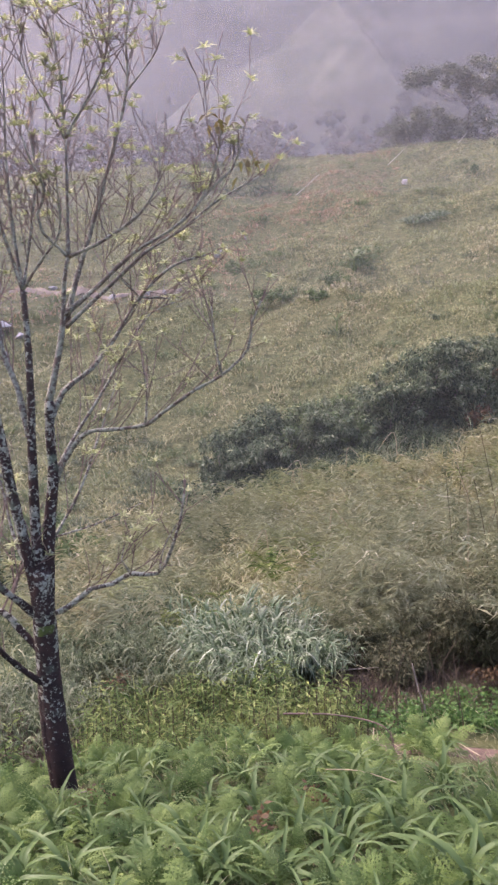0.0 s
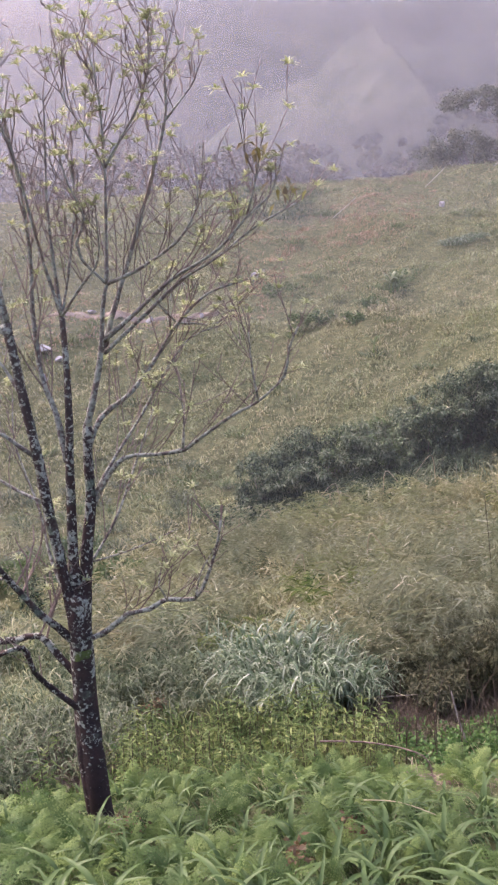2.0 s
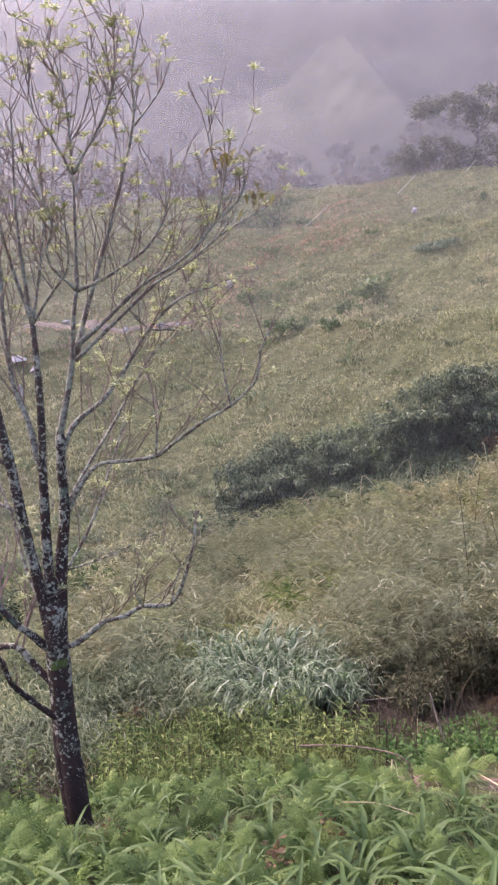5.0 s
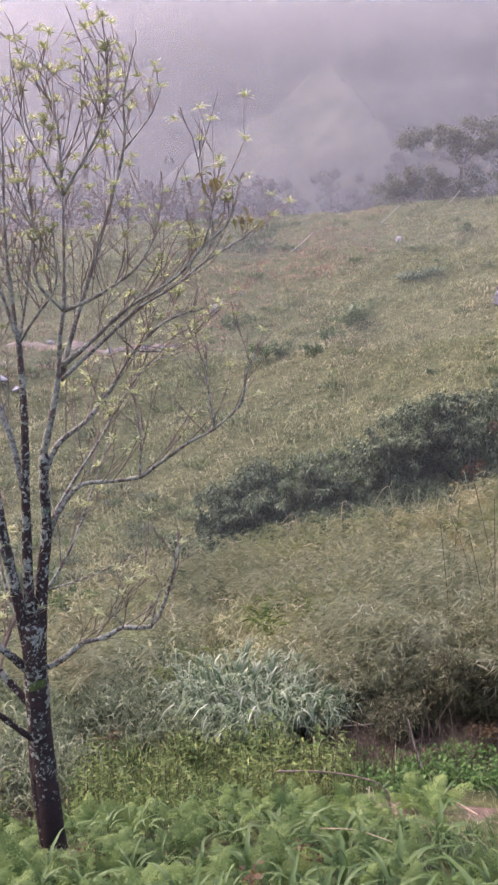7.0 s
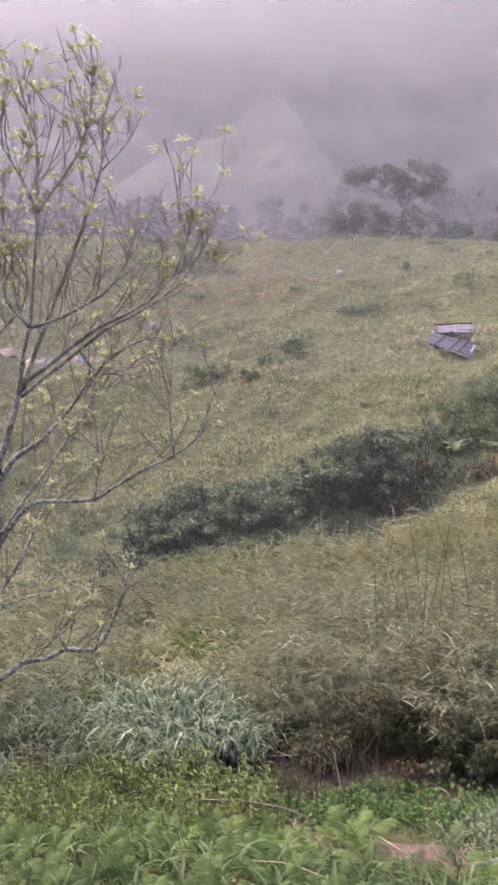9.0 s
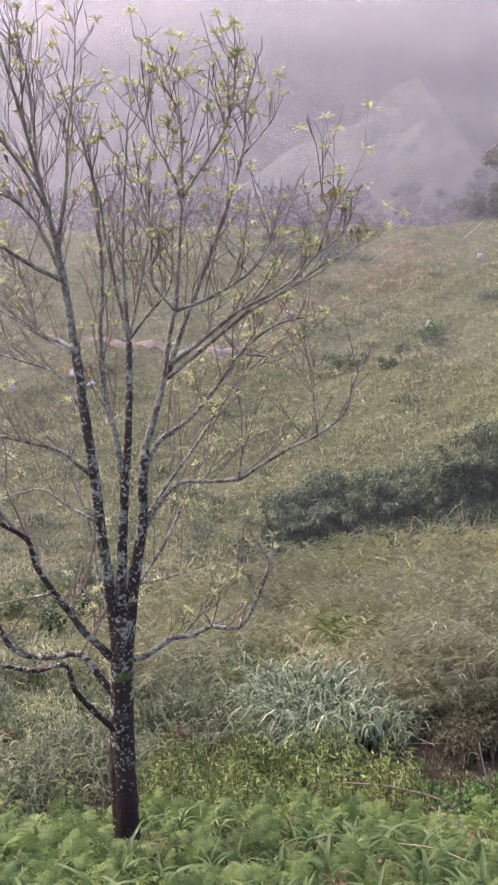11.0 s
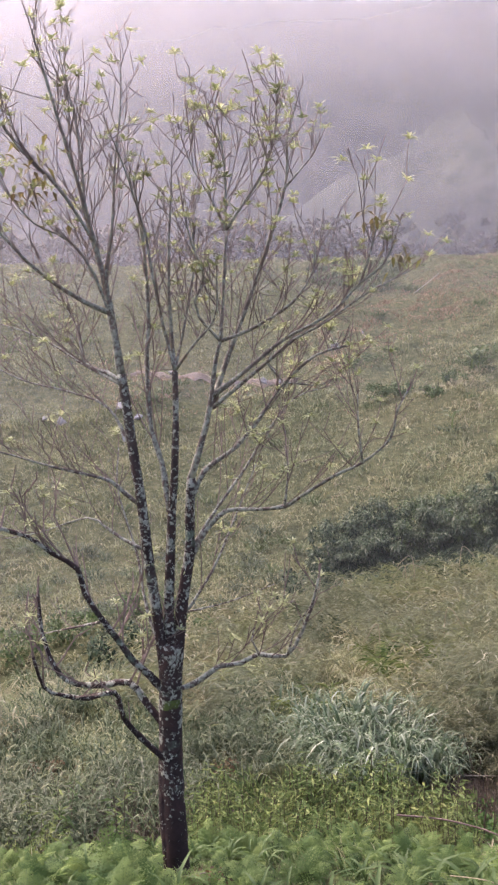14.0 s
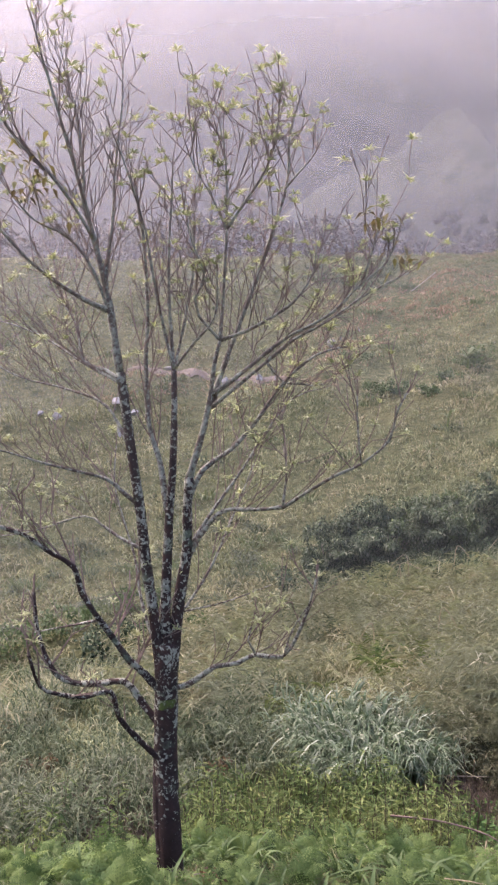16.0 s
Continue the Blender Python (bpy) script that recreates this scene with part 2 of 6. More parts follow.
CREEPER = leaf_material("creeper_leaf", [(0.0, (0.055, 0.09, 0.032)), (1.0, (0.13, 0.175, 0.07))])
CREEPER_NEAR = leaf_material("bright_creeper_leaf", [(0.0, (0.04, 0.095, 0.022)), (1.0, (0.11, 0.19, 0.05))])
BANANA = leaf_material("banana_leaf", [(0.0, (0.085, 0.12, 0.05)), (1.0, (0.18, 0.215, 0.10))], share=0.4, rough=0.4)
DIRT = plain("red_dirt", [(0.3, (0.075, 0.05, 0.04)), (0.5, (0.14, 0.092, 0.077)), (0.72, (0.22, 0.148, 0.125))], 5.0, bump=1.0, dist=0.06)
DRY_STEM = plain("dry_stem", [(0.3, (0.23, 0.185, 0.12)), (0.7, (0.40, 0.34, 0.235))], 9)
PALE_POLE = plain("bleached_pole", [(0.3, (0.40, 0.36, 0.31)), (0.7, (0.62, 0.57, 0.50))], 9)
DEAD_WOOD = plain("dead_wood", [(0.3, (0.10, 0.085, 0.075)), (0.7, (0.26, 0.22, 0.19))], 7)
BOARD = plain("weathered_board", [(0.3, (0.095, 0.084, 0.096)), (0.7, (0.25, 0.225, 0.25))], 5)
BOARD_EDGE = plain("bleached_board", [(0.3, (0.36, 0.34, 0.36)), (0.7, (0.6, 0.57, 0.6))], 5)
BOARD_DARK = plain("dark_board", [(0.3, (0.035, 0.026, 0.026)), (0.7, (0.085, 0.062, 0.056))], 5)
BOARD_BROWN = plain("broken_brown_board", [(0.3, (0.12, 0.07, 0.05)), (0.7, (0.26, 0.17, 0.12))], 6)
BARE_EARTH = plain("pale_bare_earth", [(0.3, (0.14, 0.105, 0.08)), (0.7, (0.29, 0.22, 0.18))], 1.2, bump=0.8, dist=0.1)
ROCK = plain("pale_rock", [(0.3, (0.17, 0.16, 0.165)), (0.7, (0.42, 0.395, 0.40))], 4, dist=0.06)
WHITE_ROCK = plain("white_rock", [(0.3, (0.4, 0.35, 0.35)), (0.7, (0.592, 0.524, 0.524))], 4, dist=0.06)


def mountain_material():
    m = Mat("mountain_cover", 0.95, 0.05)
    pos = m.add("NewGeometry").outputs["Position"]
    grass = m.ramp(m.noise(0.14, 8, 0.78, pos), [(0.36, (0.013, 0.019, 0.016)), (0.5, (0.036, 0.042, 0.035)), (0.64, (0.074, 0.076, 0.066))])
    wood = m.ramp(m.noise(0.12, 6, 0.75, pos), [(0.35, (0.004, 0.007, 0.009)), (0.65, (0.026, 0.03, 0.03))])
    # faint terraces along the slope
    bands = m.add("TexWave", Scale=0.03, Distortion=2.5, Detail=3)
    bands.bands_direction = "Z"
    m.l.new(pos, bands.inputs["Vector"])
    grass = m.mix(m.ramp(bands.outputs["Fac"], [(0.80, (0.0,)), (0.95, (0.18,))]), grass, (0.03, 0.036, 0.026))
    zone = m.n.new("ShaderNodeAttribute")
    zone.attribute_name = "woods"
    m.color(m.mix(zone.outputs["Fac"], grass, wood))
    m.bump(m.noise(0.3, 6, 0.75, pos), 0.8, 2.0)
    return m.m


VINE = leaf_material("grey_green_vine_leaf", [(0.0, (0.04, 0.06, 0.03)), (0.55, (0.108, 0.138, 0.072)), (1.0, (0.245, 0.262, 0.17))], rough=0.65, spec=0.2)
HILL_GREEN = leaf_material("hill_tussock_leaf", [(0.0, (0.09, 0.122, 0.048)), (0.6, (0.145, 0.18, 0.078)), (1.0, (0.25, 0.27, 0.15))])
MOUNTAIN = mountain_material()


# ---------------------------------------------------------------- helpers for meshes
def mesh_of(name, verts, faces, material, smooth=False):
    me = bpy.data.meshes.new(name)
    me.from_pydata(verts, [], faces)
    me.materials.append(material)
    if smooth:
        me.shade_smooth()
    return me


def big_mesh(name, verts, quads, tris, material):
    """A mesh from arrays of corners, quick for many blades."""
    me = bpy.data.meshes.new(name)
    nq, n3 = len(quads), len(tris)
    me.vertices.add(len(verts))
    me.vertices.foreach_set("co", np.asarray(verts, dtype=np.float32).ravel())
    me.loops.add(nq * 4 + n3 * 3)
    me.loops.foreach_set("vertex_index", np.concatenate([np.asarray(quads, dtype=np.int32).ravel(), np.asarray(tris, dtype=np.int32).ravel()]))
    me.polygons.add(nq + n3)
    me.polygons.foreach_set("loop_start", np.concatenate([np.arange(nq) * 4, nq * 4 + np.arange(n3) * 3]).astype(np.int32))
    me.materials.append(material)
    me.update(calc_edges=True)
    return me


def part(name, me, parent, label="", at=None):
    ob = new(name, me)
    ob.parent = parent
    if at is not None:
        ob.matrix_basis = at
    return tagged(ob, label) if label else ob


def thing(name, label, category, at=None, group="", kind=""):
    ob = new(name)
    ob.empty_display_size = 0.1
    if at is not None:
        ob.matrix_basis = at
    return tagged(ob, label, category, group, kind)


# ---------------------------------------------------------------- the lie of the land
EYE = 1.6                                              # the camera's height over the ground it stands on
BEAR = np.array([-45.0, -30, -20, -10, -3, 3, 8, 15, 30, 45])          # bearing, to the left positive
EDGE_R = np.array([31.0, 31, 30, 29, 27, 24.5, 22, 21, 20, 20])        # far edge of the grassy shelf
EDGE_Z = np.array([-3.6, -4.9, -7.2, -7.9, -8.2, -8.4, -8.3, -8.2, -8.0, -8.0])
TOE_Z = np.array([-5.0, -5.8, -7.0, -8.4, -9.3, -9.8, -10.1, -10.3, -10.2, -10.0])
CREST_Z = np.array([7.2, 7.25, 7.35, 6.75, 6.5, 6.5, 6.4, 6.2, 6.0, 6.0])

R_GRID = np.concatenate([np.arange(0, 130, 0.25), np.geomspace(130, 4500, 60)])
AZ_GRID = np.arange(-180, 181, 1.0)


def land_table():
    table = np.zeros((len(AZ_GRID), len(R_GRID)))
    for i, az in enumerate(AZ_GRID):
        a = np.clip(az, -45, 45)
        e_r, e_z, t_z, c_z = (np.interp(a, BEAR, q) for q in (EDGE_R, EDGE_Z, TOE_Z, CREST_Z))
        rs = [0, 2, 5, 9, 10.4, 11.2, 12.3, 13.4, 16, e_r, e_r + 3.5, 40, 66, 95, 104, 150, 220, 4500]
        zs = [-1.6, -2.3, -4.0, -5.4, -6.15, -6.65, -6.7, -6.8, -6.9, e_z, min(e_z, t_z) - 0.9, t_z, t_z + 0.45 * (c_z - t_z), c_z, c_z, c_z - 9, -18, -25]
        z = np.interp(R_GRID, rs, zs)
        k = np.ones(7) / 7
        z[4:514] = np.convolve(z, k, "same")[4:514]
        back = np.clip((abs(az) - 70) / 50, 0, 1)
        table[i] = z * (1 - back) + back * np.interp(R_GRID, [0, 6, 60, 4500], [-1.6, -1.5, -4, -25])
    return table


LAND = land_table()


def waves(x, y, scale, seed):
    """Smooth rolling unevenness, about -1 to 1."""
    rng = np.random.default_rng(seed)
    out = np.zeros_like(np.asarray(x, dtype=float))
    for _ in range(9):
        a, ph, k = rng.uniform(0, 6.28), rng.uniform(0, 6.28), rng.uniform(0.6, 1.9) / scale
        out = out + np.sin((np.cos(a) * x + np.sin(a) * y) * k * 6.28 + ph)
    return out / 4.5


def land(x, y):
    x, y = np.asarray(x, dtype=float), np.asarray(y, dtype=float)
    r, az = np.hypot(x, y), np.degrees(np.arctan2(-x, y))
    ir = np.clip(np.interp(r, R_GRID, np.arange(len(R_GRID))), 0, len(R_GRID) - 1.001)
    ia = np.clip(az + 180, 0, 359.999)
    r0, a0 = ir.astype(int), ia.astype(int)
    fr, fa = ir - r0, ia - a0
    z = (LAND[a0, r0] * (1 - fr) + LAND[a0, r0 + 1] * fr) * (1 - fa) + (LAND[a0 + 1, r0] * (1 - fr) + LAND[a0 + 1, r0 + 1] * fr) * fa
    near, far = np.clip((r - 2) / 8, 0, 1), np.clip((r - 34) / 20, 0, 1)
    return z + EYE + 0.07 * near * waves(x, y, 3.0, 3) + far * (0.38 * waves(x, y, 17, 4) + 0.2 * waves(x, y, 6, 5) + 0.16 * waves((x + y) * 0.2, (y - x) * 0.7, 3.0, 8) + 0.09 * waves(x, y, 2.4, 6)) * np.clip((130 - r) / 30, 0, 1)


def polar(az, r):
    a = np.radians(az)
    return -np.sin(a) * r, np.cos(a) * r


def spot(az, r, lift=0.0):
    x, y = polar(az, r)
    return float(x), float(y), float(land(x, y)) + lift


def polar_sheet(azs, rs, height):
    A, R = np.meshgrid(azs, rs, indexing="ij")
    X, Y = polar(A, R)
    V = np.stack([X, Y, height(X, Y)], -1).reshape(-1, 3)
    n, m = len(azs), len(rs)
    i, j = np.meshgrid(np.arange(n - 1), np.arange(m - 1), indexing="ij")
    q = np.stack([i * m + j, (i + 1) * m + j, (i + 1) * m + j + 1, i * m + j + 1], -1).reshape(-1, 4)
    return V, q[:, ::-1]


azs = np.concatenate([np.arange(-180, -50, 6.0), np.arange(-50, 50.1, 0.6), np.arange(56, 181, 6.0)])
azs[-1] = 180
rs = np.concatenate([[0.02], np.arange(0.6, 16, 0.35), np.arange(16, 45, 0.6), np.arange(45, 125, 1.2), np.geomspace(126, 4400, 24)])
V, Q = polar_sheet(azs, rs, land)
ground = new("ground", big_mesh("ground", V, Q, np.zeros((0, 3), int), GROUND))
ground.data.shade_smooth()
tagged(ground, "uneven grassy hillside ground falling into a gully and rising again", "ground", kind="structure")

# bare reddish path across the foot of the near slope
pv, pq = polar_sheet(np.arange(-40, -12.3, 0.5), np.linspace(10.05, 11.75, 11), lambda x, y: land(x, y) - 0.06 + 0.11 * np.sin(np.pi * np.clip((np.hypot(x, y) - 10.05) / 1.7, 0, 1)) ** 0.5 + 0.015 * waves(x, y, 0.8, 9))
path = new("path", big_mesh("path", pv, pq, np.zeros((0, 3), int), DIRT))
path.data.shade_smooth()
tagged(path, "strip of bare reddish earth on the slope below the ferns", "path", kind="structure")


# pale bare earth showing on the far hillside
n = 60
ea = np.linspace(-2.5, 7.5, n)
mid, half = 62.4 + 0.10 * ea + 0.5 * waves(ea, ea * 0, 3, 12), 0.7 * np.sin(np.linspace(0.05, 3.09, n)) ** 0.6 * (0.7 + 0.5 * waves(ea, ea * 0 + 5, 1.4, 13))
ev = []
for k in np.linspace(-1, 1, 5):
    x, y = polar(ea, mid + k * half)
    ev.append(np.stack([x, y, land(x, y) + 0.22 * (1 - k * k) + 0.02], -1))
ev = np.concatenate(ev)
i, j = np.meshgrid(np.arange(4), np.arange(n - 1), indexing="ij")
eq = np.stack([i * n + j, i * n + j + 1, (i + 1) * n + j + 1, (i + 1) * n + j], -1).reshape(-1, 4)
bare_earth = new("bare_earth", big_mesh("bare_earth", ev, eq, np.zeros((0, 3), int), BARE_EARTH))
bare_earth.data.shade_smooth()
tagged(bare_earth, "strip of pale pinkish bare earth on the far hillside", "bare earth", kind="structure")


# ---------------------------------------------------------------- the mountain behind and its mist
def mountain_height(X, Y):
    r, az = np.hypot(X, Y), np.degrees(np.arctan2(-X, Y))
    base = -24 + np.interp(r, [200, 330, 450, 620, 800, 1000, 1500], [0, 10, 50, 140, 250, 390, 700])
    base += np.clip((r - 250) / 200, 0, 1) * np.clip((1000 - r) / 400, 0, 1) * (9 * waves(X, Y, 150, 21) + 4 * waves(X, Y, 55, 22))
    # a grassy spur running down towards the valley
    ax, ay = polar(-12.25, 470.0)
    side, along = (X - ax), (Y - ay)
    right, left = np.maximum(side, 0), np.maximum(-side, 0)
    spur = 103.5 - left * 0.60 - 34 * (1 - np.exp(-right / 9)) - right * 0.30 - np.where(along < 0, -along * 0.5, along * 0.5)
    spur += 2.5 * waves(X, Y, 60, 23) + 1.2 * waves(X, Y, 22, 24)
    spur -= 3.0 * np.exp(-((spur - 0.05 * left - 80.0) / 1.8) ** 2)          # a terrace cut across its face
    return np.maximum(base, spur) + EYE, spur - base


maz, mr = np.concatenate([np.arange(-50, -32, 1.0), np.arange(-32, 24, 0.3), np.arange(24, 51, 1.0)]), np.concatenate([np.arange(200, 300, 10.0), np.arange(300, 640, 4.0), np.arange(640, 1510, 15.0)])
A_, R_ = np.meshgrid(maz, mr, indexing="ij")
MX, MY = polar(A_, R_)
MZ, over = mountain_height(MX, MY)
mv, mq = polar_sheet(maz, mr, lambda x, y: mountain_height(x, y)[0])
mountain = new("mountain", big_mesh("mountain", mv, mq, np.zeros((0, 3), int), MOUNTAIN))
mountain.data.shade_smooth()
zone = mountain.data.attributes.new("woods", "FLOAT", "POINT")
woods = np.clip(1.0 + 0.45 * waves(MX, MY, 110, 31) + 0.3 * waves(MX, MY, 40, 32), 0.35, 1)
face = np.clip(over / 6 + 0.5, 0, 1)                                     # the open grass of the spur
low = np.clip((54 + 8 * waves(MX, MY, 45, 34) - MZ) / 8 + 0.5, 0, 1)      # woods along its foot
woods = woods * (1 - face) + face * np.maximum(np.clip(0.12 + 0.5 * waves(MX, MY, 30, 33), 0, 0.6), 0.85 * low)
woods = np.maximum(woods, 0.95 * np.exp(-((over + 16) / 12) ** 2))
woods = np.maximum(woods, 0.9 * (over > 0) * np.exp(-((MZ - EYE - 0.05 * np.maximum(polar(-12.25, 470.0)[0] - MX, 0) - 79.0 - 1.0 * waves(MX, MY, 30, 35)) / 1.7) ** 2))       # a shaded terrace across the spur
zone.data.foreach_set("value", woods.ravel().astype(np.float32))
tagged(mountain, "misty mountainside with a pale grassy spur and dark wooded gullies", "mountain", kind="structure")


FOREST = leaf_material("forest_leaf", [(0.0, (0.003, 0.005, 0.007)), (1.0, (0.018, 0.022, 0.022))], rough=1.0, spec=0.0, share=0.05)


def forest(n, seed):
    """Woods on the mountainside, as one growth of uneven crowns."""
    g = np.random.default_rng(seed)
    a, d = g.uniform(-36, 26, n * 6), g.uniform(330, 760, n * 6)
    x, y = polar(a, d)
    z, rise = mountain_height(x, y)
    share = 0.9 * np.exp(-((rise + 16) / 12) ** 2) + 0.6 * (rise > 0) * (z < 40 + 6 * waves(x, y, 45, 34))
    ok = np.nonzero(g.random(n * 6) < share)[0][:n]
    bm = bmesh.new()
    bmesh.ops.create_icosphere(bm, subdivisions=2, radius=1.0)
    ball, tri = np.array([v.co for v in bm.verts]), np.array([[v.index for v in f.verts] for f in bm.faces])
    bm.free()
    k = len(ok)
    size = g.uniform(1.8, 3.2, (k, 1, 1)) * np.array([1.0, 1.0, 0.9]) * g.uniform(0.75, 1.25, (k, 1, 3))
    V = ball[None] * size * g.uniform(0.5, 1.3, (k, len(ball), 1)) + np.stack([x[ok], y[ok], z[ok] + 1.0], -1)[:, None, :]
    T = tri[None] + (np.arange(k) * len(ball))[:, None, None]
    ob = new("forest", big_mesh("forest", V.reshape(-1, 3), np.zeros((0, 4), int), T.reshape(-1, 3), FOREST))
    return tagged(ob, "dark misty woods on the mountainside", "forest", kind="stuff")


forest(1500, 91)


def mist_sheet(r, lo, hi, density, gain, z0, z1, drift=0.28):
    az = np.arange(-62, 62.1, 1.0)
    zz = np.linspace(lo, hi, 12)
    A, Z = np.meshgrid(az, zz, indexing="ij")
    X, Y = polar(A, r * (1 + (0.0 if 90 < r < 130 else 0.04) * np.sin(np.radians(A * 7 + r))))
    V = np.stack([X, Y, Z], -1).reshape(-1, 3)
    n, m = len(az), len(zz)
    i, j = np.meshgrid(np.arange(n - 1), np.arange(m - 1), indexing="ij")
    q = np.stack([i * m + j, (i + 1) * m + j, (i + 1) * m + j + 1, i * m + j + 1], -1).reshape(-1, 4)
    ob = new("mist_bank", big_mesh("mist_bank", V, q, np.zeros((0, 3), int), mist_material(density, gain, z0, z1, r, drift)))
    ob.data.shade_smooth()
    return tagged(ob, "pale lilac-grey mist drifting before the mountain", "mist", group="mist banks", kind="backdrop")


mist_sheet(31.5, -10, 24, 0.045, 0.04, 0, 20)
mist_sheet(57, -12, 40, 0.048, 0.05, 0, 30)
mist_sheet(80, -9, 50, 0.058, 0.05, 8, 40)
mist_sheet(101, -9, 60, 0.20, 0.02, 8, 36, 0.2)
mist_sheet(200, -20, 140, 0.12, 0.36, 46, 98, 0.30)
mist_sheet(300, -20, 220, 0.0, 0.80, 68, 128, 0.42)


# ---------------------------------------------------------------- grass
def blade_arrays(px, py, pz, height, width, lean_az, lean, segs=3, droop=0.6, rng=None):
    """Tapered blades: foot, height, width, the way they lean (radians) and how far, as a share of height."""
    n = len(px)
    t = np.linspace(0, 1, segs + 1)
    dx, dy = np.cos(lean_az), np.sin(lean_az)
    face = rng.uniform(0, np.pi, n) if rng is not None else lean_az + np.pi / 2
    sx, sy = np.cos(face), np.sin(face)
    out = (lean * height)[:, None] * t[None, :] ** 1.7
    rise = height[:, None] * (t[None, :] - droop * np.clip(lean, 0, 1.2)[:, None] * t[None, :] ** 3)
    cx, cy, cz = px[:, None] + dx[:, None] * out, py[:, None] + dy[:, None] * out, pz[:, None] + rise
    half = 0.5 * width[:, None] * (1 - 0.55 * t[None, :] ** 2)
    L = np.stack([cx - sx[:, None] * half, cy - sy[:, None] * half, cz], -1)[:, :-1]
    Rr = np.stack([cx + sx[:, None] * half, cy + sy[:, None] * half, cz], -1)[:, :-1]
    tip = np.stack([cx, cy, cz], -1)[:, -1:]
    V = np.concatenate([L, Rr, tip], 1).reshape(-1, 3)
    per = 2 * segs + 1
    o = (np.arange(n) * per)[:, None]
    k = np.arange(segs - 1)[None, :]
    quads = np.stack([o + k, o + segs + k, o + segs + k + 1, o + k + 1], -1).reshape(-1, 4) if segs > 1 else np.zeros((0, 4), int)
    tris = np.concatenate([o + segs - 1, o + 2 * segs - 1, o + 2 * segs], 1)
    return V, quads, tris


def scatter(rng, n, az0, az1, r0, r1, power=2.0):
    """Points over a sector, even in area when power is 2."""
    u = rng.random(n)
    r = (r0 ** power + u * (r1 ** power - r0 ** power)) ** (1 / power)
    return rng.uniform(az0, az1, n), r


def grass_field(name, label, rng, az, r, h0, h1, w, lean, segs, material, keep=None, wind=2.6, clump=0.0, rows=False):
    x, y = polar(az, r)
    if clump:
        x = x + rng.normal(0, clump, len(x))
        y = y + rng.normal(0, clump, len(x))
    tall = 0.75 + 0.40 * waves(x, y, 3.5, 41) + 0.42 * waves(x, y, 1.3, 42)
    if rows:                                            # low ridges of growth that slant up the slope
        tall = 0.72 + 0.50 * waves((x + y) * 0.13, (y - x) * 0.71, 2.2, 43) + 0.30 * waves(x, y, 1.3, 42)
    if keep is not None:
        ok = keep(x, y)
        x, y, tall = x[ok], y[ok], tall[ok]
    n = len(x)
    h = rng.uniform(h0, h1, n) * np.clip(tall, 0.25, 1.7)
    way = np.where(rng.random(n) < 0.6, rng.normal(wind, 0.7, n), rng.uniform(0, 6.28, n))
    V, q, t = blade_arrays(x, y, land(x, y) - 0.03, h, w * rng.uniform(0.6, 1.4, n), way, rng.uniform(lean * 0.3, lean * 1.5, n), segs, 0.45, rng)
    ob = new(name, big_mesh(name, V, q, t, material))
    return tagged(ob, label, "grass", kind="stuff")


def edge_r(az):
    return np.interp(az, BEAR, EDGE_R)


def tuft_field(name, label, rng, x, y, per, spread, h0, h1, w, lean, segs, material, rows=False):
    """Arching tufts: blades that spring from each foot and bow outwards, most of them down the slope."""
    n = len(x)
    big = np.clip(0.85 + 0.35 * waves(x, y, 3.1, 41) + 0.35 * waves(x, y, 1.4, 42), 0.35, 1.6) * rng.uniform(0.75, 1.25, n)
    if rows:                                            # growth in low ridges that slant up the slope
        big = np.clip(0.85 + 0.6 * waves((x + y) * 0.2, (y - x) * 0.7, 3.0, 8) + 0.3 * waves(x, y, 1.4, 42), 0.3, 1.7) * rng.uniform(0.75, 1.25, n)
    big, cx, cy = (np.repeat(q, per) for q in (big, x, y))
    m = n * per
    a = rng.uniform(0, 6.283, m)
    d = spread * big * np.sqrt(rng.random(m))
    bx, by = cx + np.cos(a) * d, cy + np.sin(a) * d
    way = a + rng.normal(0, 0.6, m)
    way = np.where(rng.random(m) < 0.3, rng.normal(-1.9, 0.6, m), way)
    h = rng.uniform(h0, h1, m) * big
    V, q, t = blade_arrays(bx, by, land(bx, by) - 0.03, h, w * rng.uniform(0.6, 1.4, m), way, lean * rng.uniform(0.35, 1.3, m), segs, 0.62, rng)
    ob = new(name, big_mesh(name, V, q, t, material))
    return tagged(ob, label, "grass", kind="stuff")


RED_GRASS = leaf_material("reddish_grass", [(0.0, (0.314, 0.205, 0.137)), (0.6, (0.37, 0.245, 0.162)), (1.0, (0.437, 0.3, 0.206))], fine=(0.319, 0.235, 0.142), fine_scale=0.8)
STRAW_GRASS = leaf_material("straw_grass", [(0.0, (0.30, 0.262, 0.148)), (0.6, (0.36, 0.315, 0.185)), (1.0, (0.43, 0.375, 0.245))], fine=(0.285, 0.275, 0.148), fine_scale=0.8)
GOLD_GRASS = leaf_material("golden_tall_grass", [(0.0, (0.165, 0.155, 0.072)), (0.6, (0.27, 0.245, 0.125)), (1.0, (0.39, 0.35, 0.205))], fine=(0.20, 0.205, 0.095), fine_scale=0.8)
rng = np.random.default_rng(7)
az, r = scatter(rng, 15500, -34, 24, 26, 99, 1.15)
x, y = polar(az, r)
ok = r > edge_r(az) + 0.5
az, r, x, y = az[ok], r[ok], x[ok], y[ok]
uneven = 0.75 + 0.5 * waves(x, y, 9, 71) + 0.35 * waves(x, y, 3, 72)
